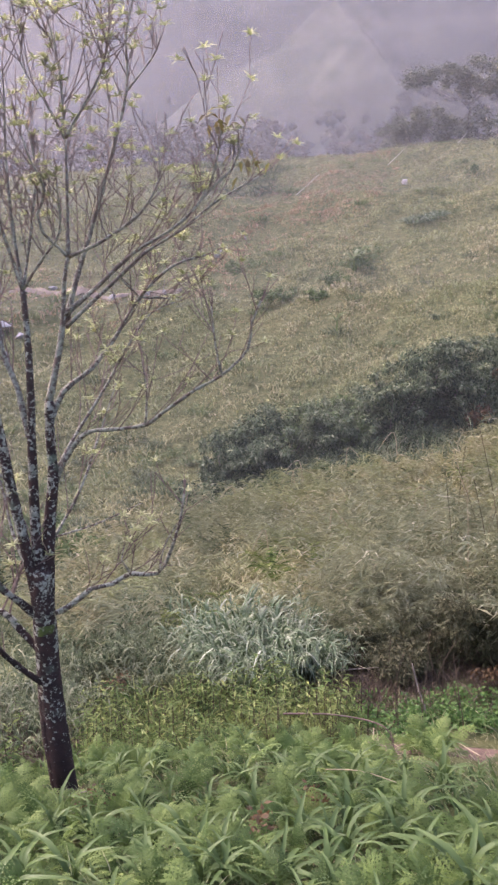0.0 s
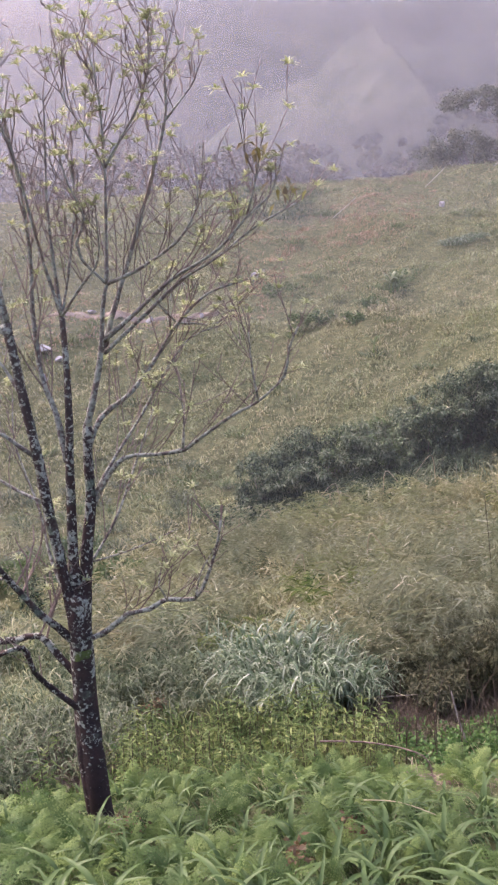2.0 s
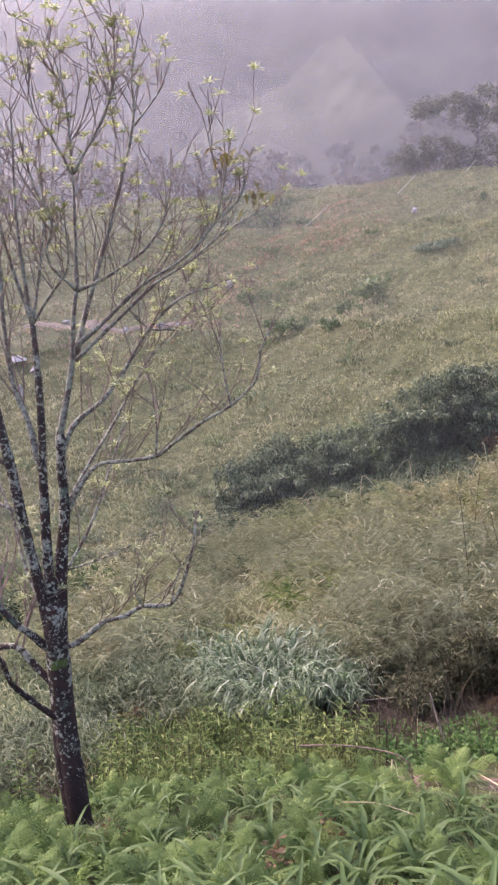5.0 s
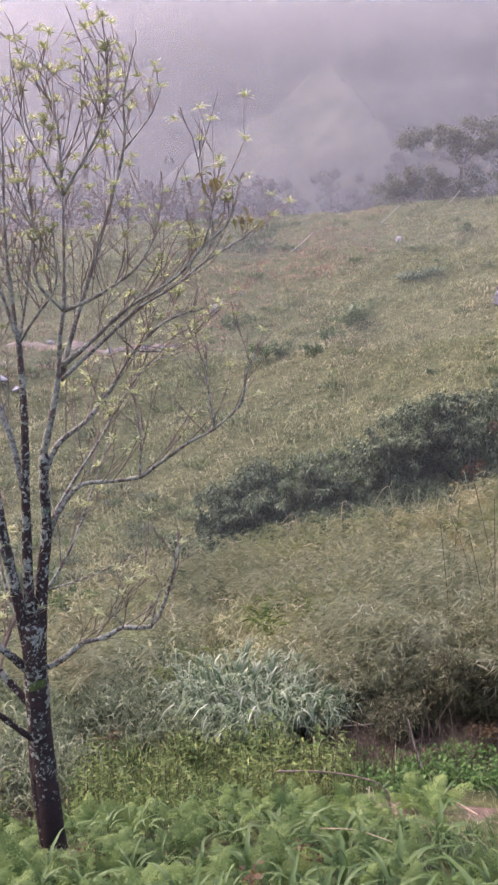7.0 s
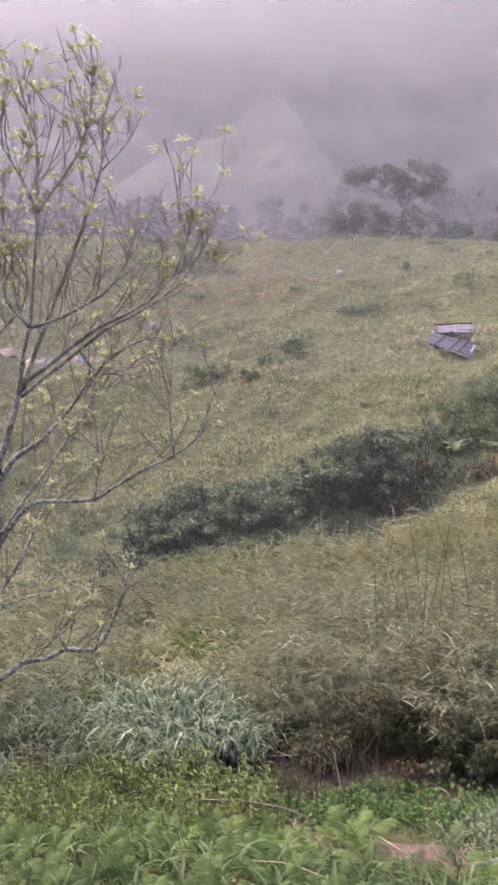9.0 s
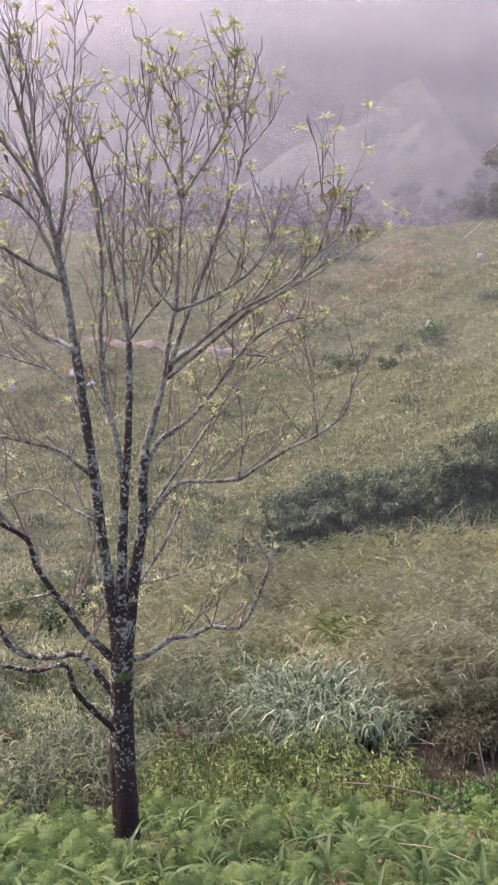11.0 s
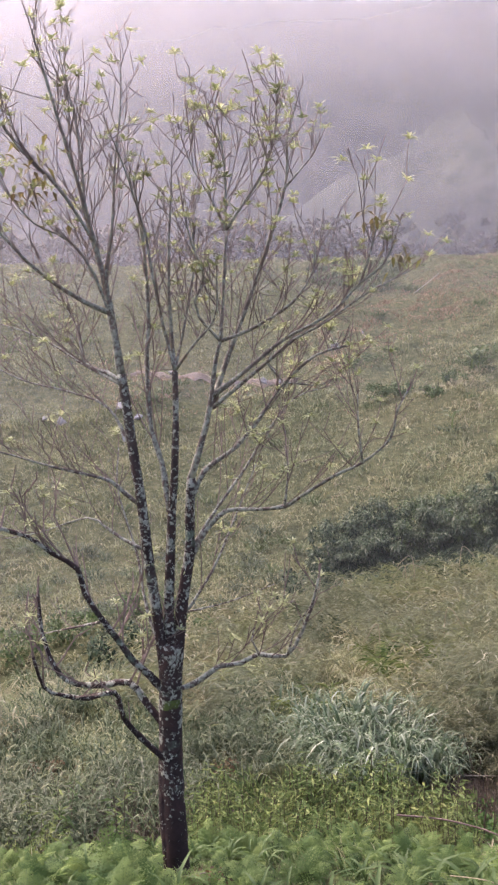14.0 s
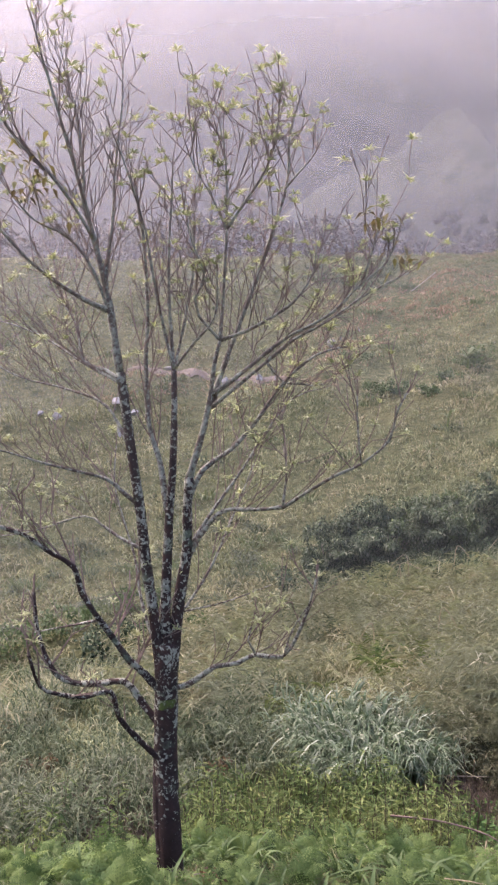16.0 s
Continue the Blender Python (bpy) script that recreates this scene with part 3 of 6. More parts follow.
red = np.exp(-((r - (70 - 1.7 * (az + 5))) / 8.5) ** 2) * np.clip((az + 16) / 3, 0, 1) * np.clip((-3 - az) / 2, 0, 1) + 0.6 * np.exp(-((r - 62) / 4.5) ** 2 - ((az - 5) / 4) ** 2)
straw = 0.75 * np.exp(-((r - (50.5 - 0.75 * (az + 8))) / 4.2) ** 2) * np.clip((-3 - az) / 3, 0, 1) + 0.45 * np.clip((r - 86) / 5, 0, 1)
dice = rng.random(len(az))
is_red = dice < 1.9 * red * uneven
is_straw = ~is_red & (dice - 0.6 * red < 1.0 * straw * uneven)
for name, label, ok, material in (("hill_grass", "short dry olive grass in tufts covering the far hillside", ~is_red & ~is_straw, HILL_GRASS),
                                  ("reddish_grass", "reddish dry grass tufts high on the hillside", is_red, RED_GRASS),
                                  ("straw_grass", "straw-coloured grass tufts slanting up the hillside", is_straw, STRAW_GRASS)):
    tuft_field(name, label, rng, x[ok], y[ok], 9, 0.48, 0.22, 0.50, 0.053, 1.2, 2, material, True)
# thin upright stems standing over the tufts
az, r = scatter(rng, 9000, -34, 24, 34, 97, 1.15)
grass_field("seeding_grass", "thin pale seeding stems over the hillside grass", rng, az, r, 0.35, 0.75, 0.022, 0.5, 2, STRAW_GRASS, rows=True)

az, r = scatter(rng, 4600, -36, 26, 13.6, 33, 1.5)
x, y = polar(az, r)
ok = (r < edge_r(az) + 1.0) & ~((r < 17.0 + waves(x, y, 2.0, 44)) & (az > -3.0 + waves(x, y, 1.5, 45))) & ~((r < 16.5) & (az < -10.3))
golden = rng.random(len(az)) < np.clip((-15 - az) / 5, 0, 0.85) * np.clip((r - 17) / 2, 0, 1)
tuft_field("tall_grass", "waist-high dry olive grass bending over the shelf", rng, x[ok & ~golden], y[ok & ~golden], 15, 0.38, 0.45, 1.0, 0.022, 1.0, 3, TALL_GRASS)
tuft_field("golden_grass", "waist-high straw-gold grass on the shelf above the cane", rng, x[ok & golden], y[ok & golden], 15, 0.36, 0.5, 1.05, 0.022, 0.75, 3, GOLD_GRASS)


# ---------------------------------------------------------------- the bare tree on the near slope
def tube(points, r0, r1, sides=8, wob=0.0, rng=None):
    """A tapered, slightly uneven limb along points; returns verts and faces."""
    pts = [Vector(p) for p in points]
    # smooth the line
    fine = []
    for i in range(len(pts) - 1):
        a, b, c, d = pts[max(i - 1, 0)], pts[i], pts[i + 1], pts[min(i + 2, len(pts) - 1)]
        steps = max(1, min(5, int((c - b).length / 0.09)))
        for s in range(steps):
            u = s / steps
            fine.append(0.5 * ((2 * b) + (c - a) * u + (2 * a - 5 * b + 4 * c - d) * u * u + (3 * b - a - 3 * c + d) * u ** 3))
    fine.append(pts[-1])
    n = len(fine)
    verts, faces = [], []
    for i, p in enumerate(fine):
        way = (fine[min(i + 1, n - 1)] - fine[max(i - 1, 0)]).normalized()
        side = way.cross(Vector((0, 1, 0.3))).normalized()
        other = way.cross(side)
        rad = r0 + (r1 - r0) * (i / (n - 1)) ** 0.8
        if wob and rng is not None:
            rad *= 1 + rng.normal(0, wob)
        for k in range(sides):
            a = 6.2832 * k / sides
            verts.append(p + (side * math.cos(a) + other * math.sin(a)) * rad)
        if i:
            o = (i - 1) * sides
            faces += [(o + k, o + (k + 1) % sides, o + sides + (k + 1) % sides, o + sides + k) for k in range(sides)]
    faces.append(tuple(range((n - 1) * sides, n * sides)))
    faces.append(tuple(range(sides - 1, -1, -1)))
    return [tuple(v) for v in verts], faces, fine


def leaf_card(verts, faces, at, way, up, length, width):
    """One narrow folded leaf."""
    side = way.cross(up).normalized() * width * 0.5
    o = len(verts)
    mid, tip = at + way * length * 0.45 + up * length * 0.05, at + way * length - up * length * 0.12
    verts += [tuple(at), tuple(mid - side + up * width * 0.2), tuple(mid), tuple(mid + side + up * width * 0.2), tuple(tip)]
    faces += [(o, o + 1, o + 2), (o, o + 2, o + 3), (o + 1, o + 4, o + 2), (o + 2, o + 4, o + 3)]


TREE_FOOT = Vector((-0.953, 8.67, EYE - 5.3))
tree = thing("tree", "nearly bare tree with lichen-blotched bark and young yellow-green leaves", "tree", Matrix.Translation(TREE_FOOT))
tree_rng = np.random.default_rng(11)
twig_v, twig_f, leaf_v, leaf_f = [], [], [], []


def grow_twig(at, way, length, rad, depth):
    """A thin upright shoot with side shoots and a tuft at its tip."""
    tip = at
    pts = [at]
    for i in range(3):
        way = (way + Vector(tree_rng.normal(0, 0.07, 3)) + Vector((0, 0, 0.09))).normalized()
        tip = tip + way * length / 3
        pts.append(tip)
        if depth and tree_rng.random() < 0.75:
            out = (way * 0.8 + Vector(tree_rng.normal(0, 0.5, 3)) + Vector((0, 0, 0.25))).normalized()
            grow_twig(tip, out, length * tree_rng.uniform(0.35, 0.7), max(rad * 0.72, 0.0035), depth - 1)
    v, f, _ = tube(pts, rad, max(rad * 0.55, 0.003), 4)
    o = len(twig_v)
    twig_v.extend(v)
    twig_f.extend([tuple(o + i for i in face) for face in f])
    if tree_rng.random() < 0.14 + 0.05 * (tip.z > 5.5) + 0.10 * (tip.x > 0.3):
        tuft(tip, way)


def tuft(at, way):
    count = int(tree_rng.integers(13, 21))
    turn = tree_rng.uniform(0, 6.28)
    for k in range(count):
        a = turn + 6.28 * k / count + tree_rng.normal(0, 0.2)
        out = (Vector((math.cos(a), math.sin(a), tree_rng.uniform(-0.35, 0.9))) + way * 0.3).normalized()
        leaf_card(leaf_v, leaf_f, at, out, Vector((0, 0, 1)), tree_rng.uniform(0.045, 0.11), tree_rng.uniform(0.014, 0.024))


first_limb = []


def limb(r0, r1, shoots, points):
    if r0 < 0.053:
        low = points[0][2] < 2.0
        left = low and points[-1][0] < 0
        r0, r1 = r0 * (1.0 if left else 0.82 if low else 0.78), r1 * (1.15 if left else 0.7 if low else 0.55)
    points = [(a, b, c if c < 6.6 else 6.6 + (0.95 if a < -0.2 else 0.72) * (c - 6.6)) for a, b, c in points]
    v, f, fine = tube(points, r0, r1, 12 if r0 > 0.05 else 7, 0.035 if r0 > 0.05 else 0.09, tree_rng)
    ob = part("trunk" if not first_limb else "limb", mesh_of("limb", v, f, BARK if r0 > 0.045 or (points[0][2] < 2.0 and points[-1][0] < 0) else LIMB_BARK, True), tree)
    first_limb.append(ob)
    n = len(fine)
    many = round(shoots * 2.2)
    for k in range(many):
        i = int(n * (0.18 + 0.80 * (k + tree_rng.uniform(0.1, 0.9)) / many))
        i = min(i, n - 2)
        d = (fine[i + 1] - fine[i]).normalized()
        way = (d * 0.6 + Vector((tree_rng.normal(0, 0.5), tree_rng.normal(0, 0.5), 0.42))).normalized()
        grow_twig(fine[i], way, tree_rng.uniform(0.35, 0.95) * (1.05 - 0.62 * i / n), max(r1 * 0.6, 0.005), 2 if tree_rng.random() < 0.3 else 1)
    if shoots:
        grow_twig(fine[-1], (fine[-1] - fine[-2]).normalized(), tree_rng.uniform(0.12, 0.3), r1 * 0.8, 1)


limb(0.120, 0.109, 0, [(0, 0, -0.18), (0, 0, 0), (-0.03, 0, 0.55), (-0.05, 0, 1.13), (-0.04, 0, 1.85), (-0.03, 0, 2.31)])
limb(0.065, 0.043, 0, [(-0.07, 0, -0.15), (-0.09, -0, 0.15), (-0.11, -0.01, 0.5), (-0.12, -0.01, 0.85), (-0.1, -0.01, 1.42), (-0.08, -0.02, 1.86), (-0.14, -0.03, 2.54), (-0.21, -0.03, 3.08), (-0.26, -0.04, 3.62), (-0.33, -0.04, 4.14), (-0.38, -0.05, 4.56), (-0.42, -0.05, 4.87)])
limb(0.052, 0.016, 14, [(-0.43, 0, 4.87), (-0.48, -0.04, 5.28), (-0.54, -0.08, 5.68), (-0.63, -0.11, 6.07), (-0.74, -0.16, 6.55), (-0.86, -0.21, 7.02), (-1.01, -0.27, 7.61), (-1.07, -0.3, 7.88)])
limb(0.060, 0.026, 0, [(-0.02, 0, 2.03), (-0.04, 0.01, 2.58), (-0.02, 0.02, 3.07), (0.01, 0.03, 3.6), (0.04, 0.03, 3.97), (0.06, 0.04, 4.45), (0.06, 0.05, 4.89)])
limb(0.041, 0.022, 8, [(-0.02, 0.05, 3.57), (-0.08, 0.09, 4.02), (-0.18, 0.12, 4.36), (-0.21, 0.17, 4.96), (-0.19, 0.2, 5.38), (-0.22, 0.25, 6), (-0.3, 0.3, 6.57)])
limb(0.065, 0.041, 0, [(0.01, 0, 2.03), (0.09, 0.05, 2.73), (0.16, 0.07, 3.16), (0.17, 0.1, 3.59), (0.19, 0.12, 3.88)])
limb(0.049, 0.030, 0, [(0.19, 0.12, 3.88), (0.3, 0.06, 4.24), (0.38, 0.01, 4.56), (0.44, -0.07, 4.97), (0.49, -0.1, 5.16)])
limb(0.038, 0.019, 8, [(0.19, 0.12, 3.69), (0.32, 0.17, 3.95), (0.58, 0.23, 4.13), (0.8, 0.29, 4.37), (1.07, 0.37, 4.74), (1.39, 0.44, 5.01), (1.72, 0.5, 5.1)])
limb(0.025, 0.011, 6, [(0.06, 0.05, 4.89), (-0.05, -0.01, 5.38), (-0.12, -0.05, 5.78), (-0.18, -0.1, 6.17), (-0.32, -0.16, 6.65), (-0.43, -0.2, 6.97)])
limb(0.025, 0.011, 6, [(0.06, 0.05, 4.89), (0.02, 0.09, 5.48), (0.02, 0.13, 5.99), (0.05, 0.17, 6.5), (0.06, 0.2, 6.9)])
limb(0.022, 0.011, 5, [(0.06, 0.05, 4.89), (0.16, 0.2, 5.38), (0.24, 0.36, 5.96), (0.16, 0.5, 6.44)])
limb(0.019, 0.011, 4, [(0.06, 0.05, 4.89), (0.24, -0.1, 5.12), (0.45, -0.28, 5.37), (0.48, -0.5, 5.75)])
limb(0.022, 0.011, 5, [(0.49, -0.1, 5.16), (0.3, -0.17, 5.38), (0.27, -0.21, 5.52), (0.36, -0.26, 5.72), (0.26, -0.34, 6), (0.21, -0.4, 6.23)])
limb(0.025, 0.011, 6, [(0.49, -0.1, 5.16), (0.74, -0.14, 5.25), (1.04, -0.19, 5.42), (1.19, -0.22, 5.55), (1.32, -0.26, 5.77), (1.33, -0.3, 6.01)])
limb(0.027, 0.016, 3, [(0.49, -0.1, 5.16), (0.52, -0.06, 5.58), (0.55, 0, 6.15)])
limb(0.019, 0.011, 5, [(0.55, 0, 6.15), (0.39, 0.08, 6.49), (0.26, 0.14, 6.74), (0.19, 0.2, 7)])
limb(0.019, 0.011, 7, [(0.55, 0, 6.15), (0.74, -0.04, 6.42), (0.89, -0.08, 6.66), (0.99, -0.14, 7.08), (1.01, -0.2, 7.54)])
limb(0.016, 0.011, 6, [(0.55, 0, 6.15), (0.55, 0.09, 6.54), (0.53, 0.18, 6.95), (0.46, 0.3, 7.47)])
limb(0.038, 0.016, 9, [(0.39, 0.1, 4.55), (0.53, 0.17, 4.96), (0.69, 0.24, 5.38), (0.9, 0.33, 5.96), (1.1, 0.44, 6.59), (1.13, 0.53, 7.22), (1.21, 0.6, 7.65)])
limb(0.016, 0.008, 3, [(1.11, 0.6, 6.61), (1.28, 0.64, 6.88), (1.4, 0.67, 7.09), (1.44, 0.7, 7.28)])
limb(0.035, 0.016, 5, [(0.17, 0.12, 3.1), (0.32, 0.03, 3.38), (0.51, -0.04, 3.59), (0.8, -0.13, 3.62), (1.05, -0.21, 3.66), (1.2, -0.26, 3.76), (1.49, -0.37, 3.96), (1.73, -0.46, 4.09), (1.96, -0.56, 4.31), (2, -0.63, 4.54), (2.08, -0.7, 4.73)])
limb(0.016, 0.008, 2, [(1.73, -0.5, 4.1), (1.69, -0.54, 4.36), (1.67, -0.6, 4.7)])
limb(0.016, 0.008, 2, [(1.05, -0.35, 3.7), (1.08, -0.38, 3.99), (1.06, -0.4, 4.24)])
limb(0.025, 0.011, 5, [(0.2, 0.1, 3.24), (0.42, 0.21, 3.57), (0.69, 0.33, 3.93), (0.91, 0.43, 4.27), (1.18, 0.54, 4.59), (1.41, 0.6, 4.67)])
limb(0.022, 0.011, 3, [(0.11, 0.1, 2.58), (0.37, 0.19, 2.97), (0.58, 0.29, 3.44), (0.8, 0.4, 3.97)])
limb(0.014, 0.008, 0, [(0.13, 0.1, 2.59), (0.53, -0.09, 2.74), (0.95, -0.3, 2.96)])
limb(0.030, 0.014, 7, [(0.41, 0, 4.66), (0.69, -0.05, 4.87), (1.05, -0.11, 5.16), (1.35, -0.16, 5.32), (1.54, -0.19, 5.45), (1.74, -0.23, 5.66), (1.94, -0.27, 5.82), (2.03, -0.3, 6.03)])
limb(0.027, 0.014, 7, [(0.4, 0.05, 4.54), (0.9, 0.12, 4.95), (1.16, 0.16, 5.16), (1.48, 0.2, 5.33), (1.79, 0.24, 5.55), (2.01, 0.27, 5.67), (2.24, 0.3, 5.78)])
limb(0.016, 0.011, 2, [(1.74, -0.2, 5.66), (1.79, -0.25, 5.82), (1.83, -0.3, 5.98), (1.86, -0.34, 6.12)])
limb(0.016, 0.011, 3, [(0.91, 0.4, 4.95), (1.07, 0.48, 4.76), (1.24, 0.54, 4.73), (1.47, 0.61, 4.72), (1.69, 0.7, 4.89)])
limb(0.041, 0.016, 3, [(-0.02, 0, 1.85), (0.16, -0.05, 1.92), (0.32, -0.09, 2.04), (0.43, -0.13, 2.13), (0.64, -0.18, 2.18), (0.8, -0.23, 2.28), (1.05, -0.29, 2.28), (1.18, -0.35, 2.49), (1.29, -0.44, 2.82), (1.34, -0.5, 3.07)])
limb(0.014, 0.008, 0, [(1.07, -0.4, 2.34), (1.13, -0.49, 2.59), (1.26, -0.6, 2.84)])
limb(0.014, 0.008, 1, [(0.81, -0.3, 2.3), (0.74, -0.3, 2.44), (0.77, -0.3, 2.57)])
limb(0.041, 0.016, 5, [(-0.06, 0, 1.79), (-0.24, -0.07, 2.04), (-0.37, -0.11, 2.18), (-0.51, -0.18, 2.42), (-0.65, -0.25, 2.66), (-0.77, -0.31, 2.89), (-0.82, -0.37, 3.14), (-1.01, -0.44, 3.29), (-1.24, -0.52, 3.48), (-1.51, -0.6, 3.58)])
limb(0.041, 0.016, 3, [(-0.08, 0, 1.47), (-0.26, 0.07, 1.67), (-0.45, 0.14, 1.88), (-0.68, 0.19, 1.84), (-0.97, 0.26, 1.82), (-1.14, 0.3, 1.89), (-1.26, 0.35, 2.07), (-1.35, 0.42, 2.34), (-1.39, 0.5, 2.66)])
limb(0.033, 0.014, 2, [(-0.1, -0.05, 1.18), (-0.32, -0.16, 1.46), (-0.46, -0.25, 1.69), (-0.52, -0.34, 1.97), (-0.74, -0.43, 1.95), (-0.97, -0.52, 2.02), (-1.11, -0.59, 2.12), (-1.17, -0.7, 2.44)])
limb(0.030, 0.011, 6, [(-0.28, 0, 3.64), (-0.42, -0.08, 3.78), (-0.54, -0.14, 3.9), (-0.78, -0.25, 3.99), (-1.05, -0.37, 4.08), (-1.32, -0.5, 4.19), (-1.53, -0.6, 4.27)])
limb(0.022, 0.008, 4, [(-0.26, 0, 3.22), (-0.48, 0.08, 3.32), (-0.65, 0.15, 3.42), (-0.82, 0.21, 3.49), (-1.34, 0.39, 3.31), (-1.71, 0.5, 3.23)])
limb(0.022, 0.008, 1, [(-0.78, 0.5, 2.37), (-1.09, 0.68, 2.26), (-1.49, 0.9, 2.12)])
limb(0.033, 0.011, 5, [(-0.41, -0.1, 4.79), (-0.57, 0.03, 4.89), (-0.78, 0.16, 4.96), (-0.91, 0.43, 5.33), (-1.09, 0.6, 5.55)])
limb(0.025, 0.011, 7, [(-0.4, -0.1, 4.77), (-0.77, 0.14, 4.94), (-1.13, 0.38, 5.14), (-1.44, 0.56, 5.27), (-1.88, 0.8, 5.38)])
limb(0.035, 0.014, 8, [(-0.52, -0.1, 5.43), (-0.71, -0.17, 5.52), (-0.94, -0.26, 5.67), (-1.11, -0.34, 5.81), (-1.24, -0.41, 5.95), (-1.4, -0.51, 6.17), (-1.46, -0.6, 6.39)])
limb(0.025, 0.011, 9, [(-0.63, -0.15, 6.07), (-0.81, -0.31, 6.39), (-0.97, -0.44, 6.6), (-1.13, -0.55, 6.77), (-1.28, -0.69, 7.01), (-1.33, -0.8, 7.2)])
limb(0.025, 0.011, 8, [(-0.54, -0.1, 5.68), (-0.48, 0.02, 6.18), (-0.46, 0.14, 6.7), (-0.41, 0.29, 7.32), (-0.41, 0.4, 7.79)])
limb(0.022, 0.011, 7, [(-0.7, -0.15, 6.31), (-0.74, 0.04, 6.78), (-0.84, 0.25, 7.31), (-1.01, 0.5, 7.97)])
limb(0.022, 0.011, 7, [(-0.48, -0.05, 5.28), (-0.62, -0.2, 5.77), (-0.82, -0.3, 6.05), (-1.09, -0.39, 6.19), (-1.3, -0.5, 6.45)])
limb(0.025, 0.011, 8, [(-0.35, 0.1, 4.12), (-0.6, 0.3, 4.53), (-1, 0.47, 4.68), (-1.47, 0.65, 4.78), (-1.84, 0.8, 4.94)])
limb(0.025, 0.011, 3, [(-0.06, 0, 2.11), (-0.21, 0.15, 2.41), (-0.3, 0.28, 2.67), (-0.37, 0.44, 3.02), (-0.48, 0.58, 3.33), (-0.6, 0.74, 3.7), (-0.6, 0.9, 4.08)])
tagged(part("twig", mesh_of("twig", twig_v, twig_f, TWIG), tree, "thin grey upright twigs"), kind="stuff")
part("foliage", mesh_of("foliage", leaf_v, leaf_f, YOUNG_LEAF), tree, "young yellow-green leaves in tufts at the twig tips")


# ---------------------------------------------------------------- plants built once and set out many times
def join(*sets):
    """Joins (verts, quads, tris) sets into one."""
    vs, qs, ts, o = [], [], [], 0
    for v, q, t in sets:
        vs.append(v), qs.append(np.asarray(q).reshape(-1, 4) + o), ts.append(np.asarray(t).reshape(-1, 3) + o)
        o += len(v)
    return np.concatenate(vs), np.concatenate(qs), np.concatenate(ts)


def grass_clump_mesh(name, seed, n, spread, h0, h1, width, lean, material, segs=5, droop=0.75):
    """A tussock: blades that rise from one foot and arch outwards."""
    g = np.random.default_rng(seed)
    a = g.uniform(0, 6.283, n)
    d = spread * np.sqrt(g.random(n))
    x, y = np.cos(a) * d, np.sin(a) * d
    h = g.uniform(h0, h1, n)
    way = a + g.normal(0, 0.5, n)
    ln = np.clip(lean * (0.25 + 0.9 * d / spread) * g.uniform(0.5, 1.5, n), 0.05, 1.4)
    return big_mesh(name, *blade_arrays(x, y, np.full(n, -0.05), h, width * g.uniform(0.6, 1.4, n), way, ln, segs, droop, g), material)


def frond_mesh(seed, length=0.6, pairs=11):
    """One fern frond: an arching stalk, side leaflets in pairs, each cut into small lobes."""
    g = np.random.default_rng(seed)
    V, F = [], []
    arch = g.uniform(0.5, 0.85)

    def at(u):
        return Vector((length * u * (1 - 0.12 * u), 0, length * (0.85 * u - arch * u * u)))

    for i in range(8):
        a, b, w = at(i / 8), at((i + 1) / 8), 0.005 * (1 - i / 9)
        o = len(V)
        V += [a + Vector((0, -w, 0)), a + Vector((0, w, 0)), b + Vector((0, w * 0.8, 0)), b + Vector((0, -w * 0.8, 0))]
        F.append((o, o + 1, o + 2, o + 3))
    for i in range(pairs):
        u = 0.20 + 0.78 * i / pairs
        p = at(u)
        fwd = (at(min(u + 0.05, 1)) - at(u - 0.05)).normalized()
        reach = length * 0.42 * (1 - u) ** 0.8 * min(1.0, 0.55 + 1.8 * u) + 0.02
        for s in (-1, 1):
            way = (Vector((0, s, 0)) * 0.9 + fwd * g.uniform(0.3, 0.55) + Vector((0, 0, g.uniform(-0.25, 0.15)))).normalized()
            far = reach * g.uniform(0.8, 1.15)
            step = length * 0.78 / pairs
            lobes = 4 if u < 0.5 else 3 if u < 0.75 else 2

            def rib(q):
                return p + way * far * q + Vector((0, 0, -0.28 * far * q * q))

            for k in range(lobes):
                q0, q1 = k / (lobes + 0.6), (k + 0.95) / (lobes + 0.6)
                out = step * g.uniform(0.62, 0.85) * (1 - 0.55 * q0)
                for side in (-1, 1):
                    o = len(V)
                    V += [rib(q0), rib(q1), rib(q1 + 0.06) + fwd * side * out + Vector((0, 0, g.uniform(-0.2, 0.1) * out))]
                    F.append((o, o + 1, o + 2) if side > 0 else (o + 1, o, o + 2))
            o = len(V)
            V += [rib(lobes / (lobes + 0.6)) - fwd * step * 0.16, rib(lobes / (lobes + 0.6)) + fwd * step * 0.16, rib(1.05)]
            F.append((o, o + 1, o + 2))
    return mesh_of("frond", [tuple(v) for v in V], F, FERN)


def blade_leaf_mesh(seed, length, width):
    """One broad arching grass leaf with a folded midrib."""
    g = np.random.default_rng(seed)
    V, F = [], []
    n = 7
    for i in range(n + 1):
        u = i / n
        w = width * 0.5 * (math.sin(math.pi * min(u * 0.85 + 0.12, 1)) ** 0.8) * (1 if i < n else 0.05)
        c = Vector((length * (0.25 * u + 0.75 * u * u), 0.03 * length * math.sin(u * 5), length * (0.95 * u - 0.75 * u * u * u * g.uniform(0.9, 1.05))))
        V += [c + Vector((0, -w, w * 0.35)), c, c + Vector((0, w, w * 0.35))]
        if i:
            o = (i - 1) * 3
            F += [(o, o + 1, o + 4, o + 3), (o + 1, o + 2, o + 5, o + 4)]
    return mesh_of("leaf", [tuple(v) for v in V], F, BROAD, True)


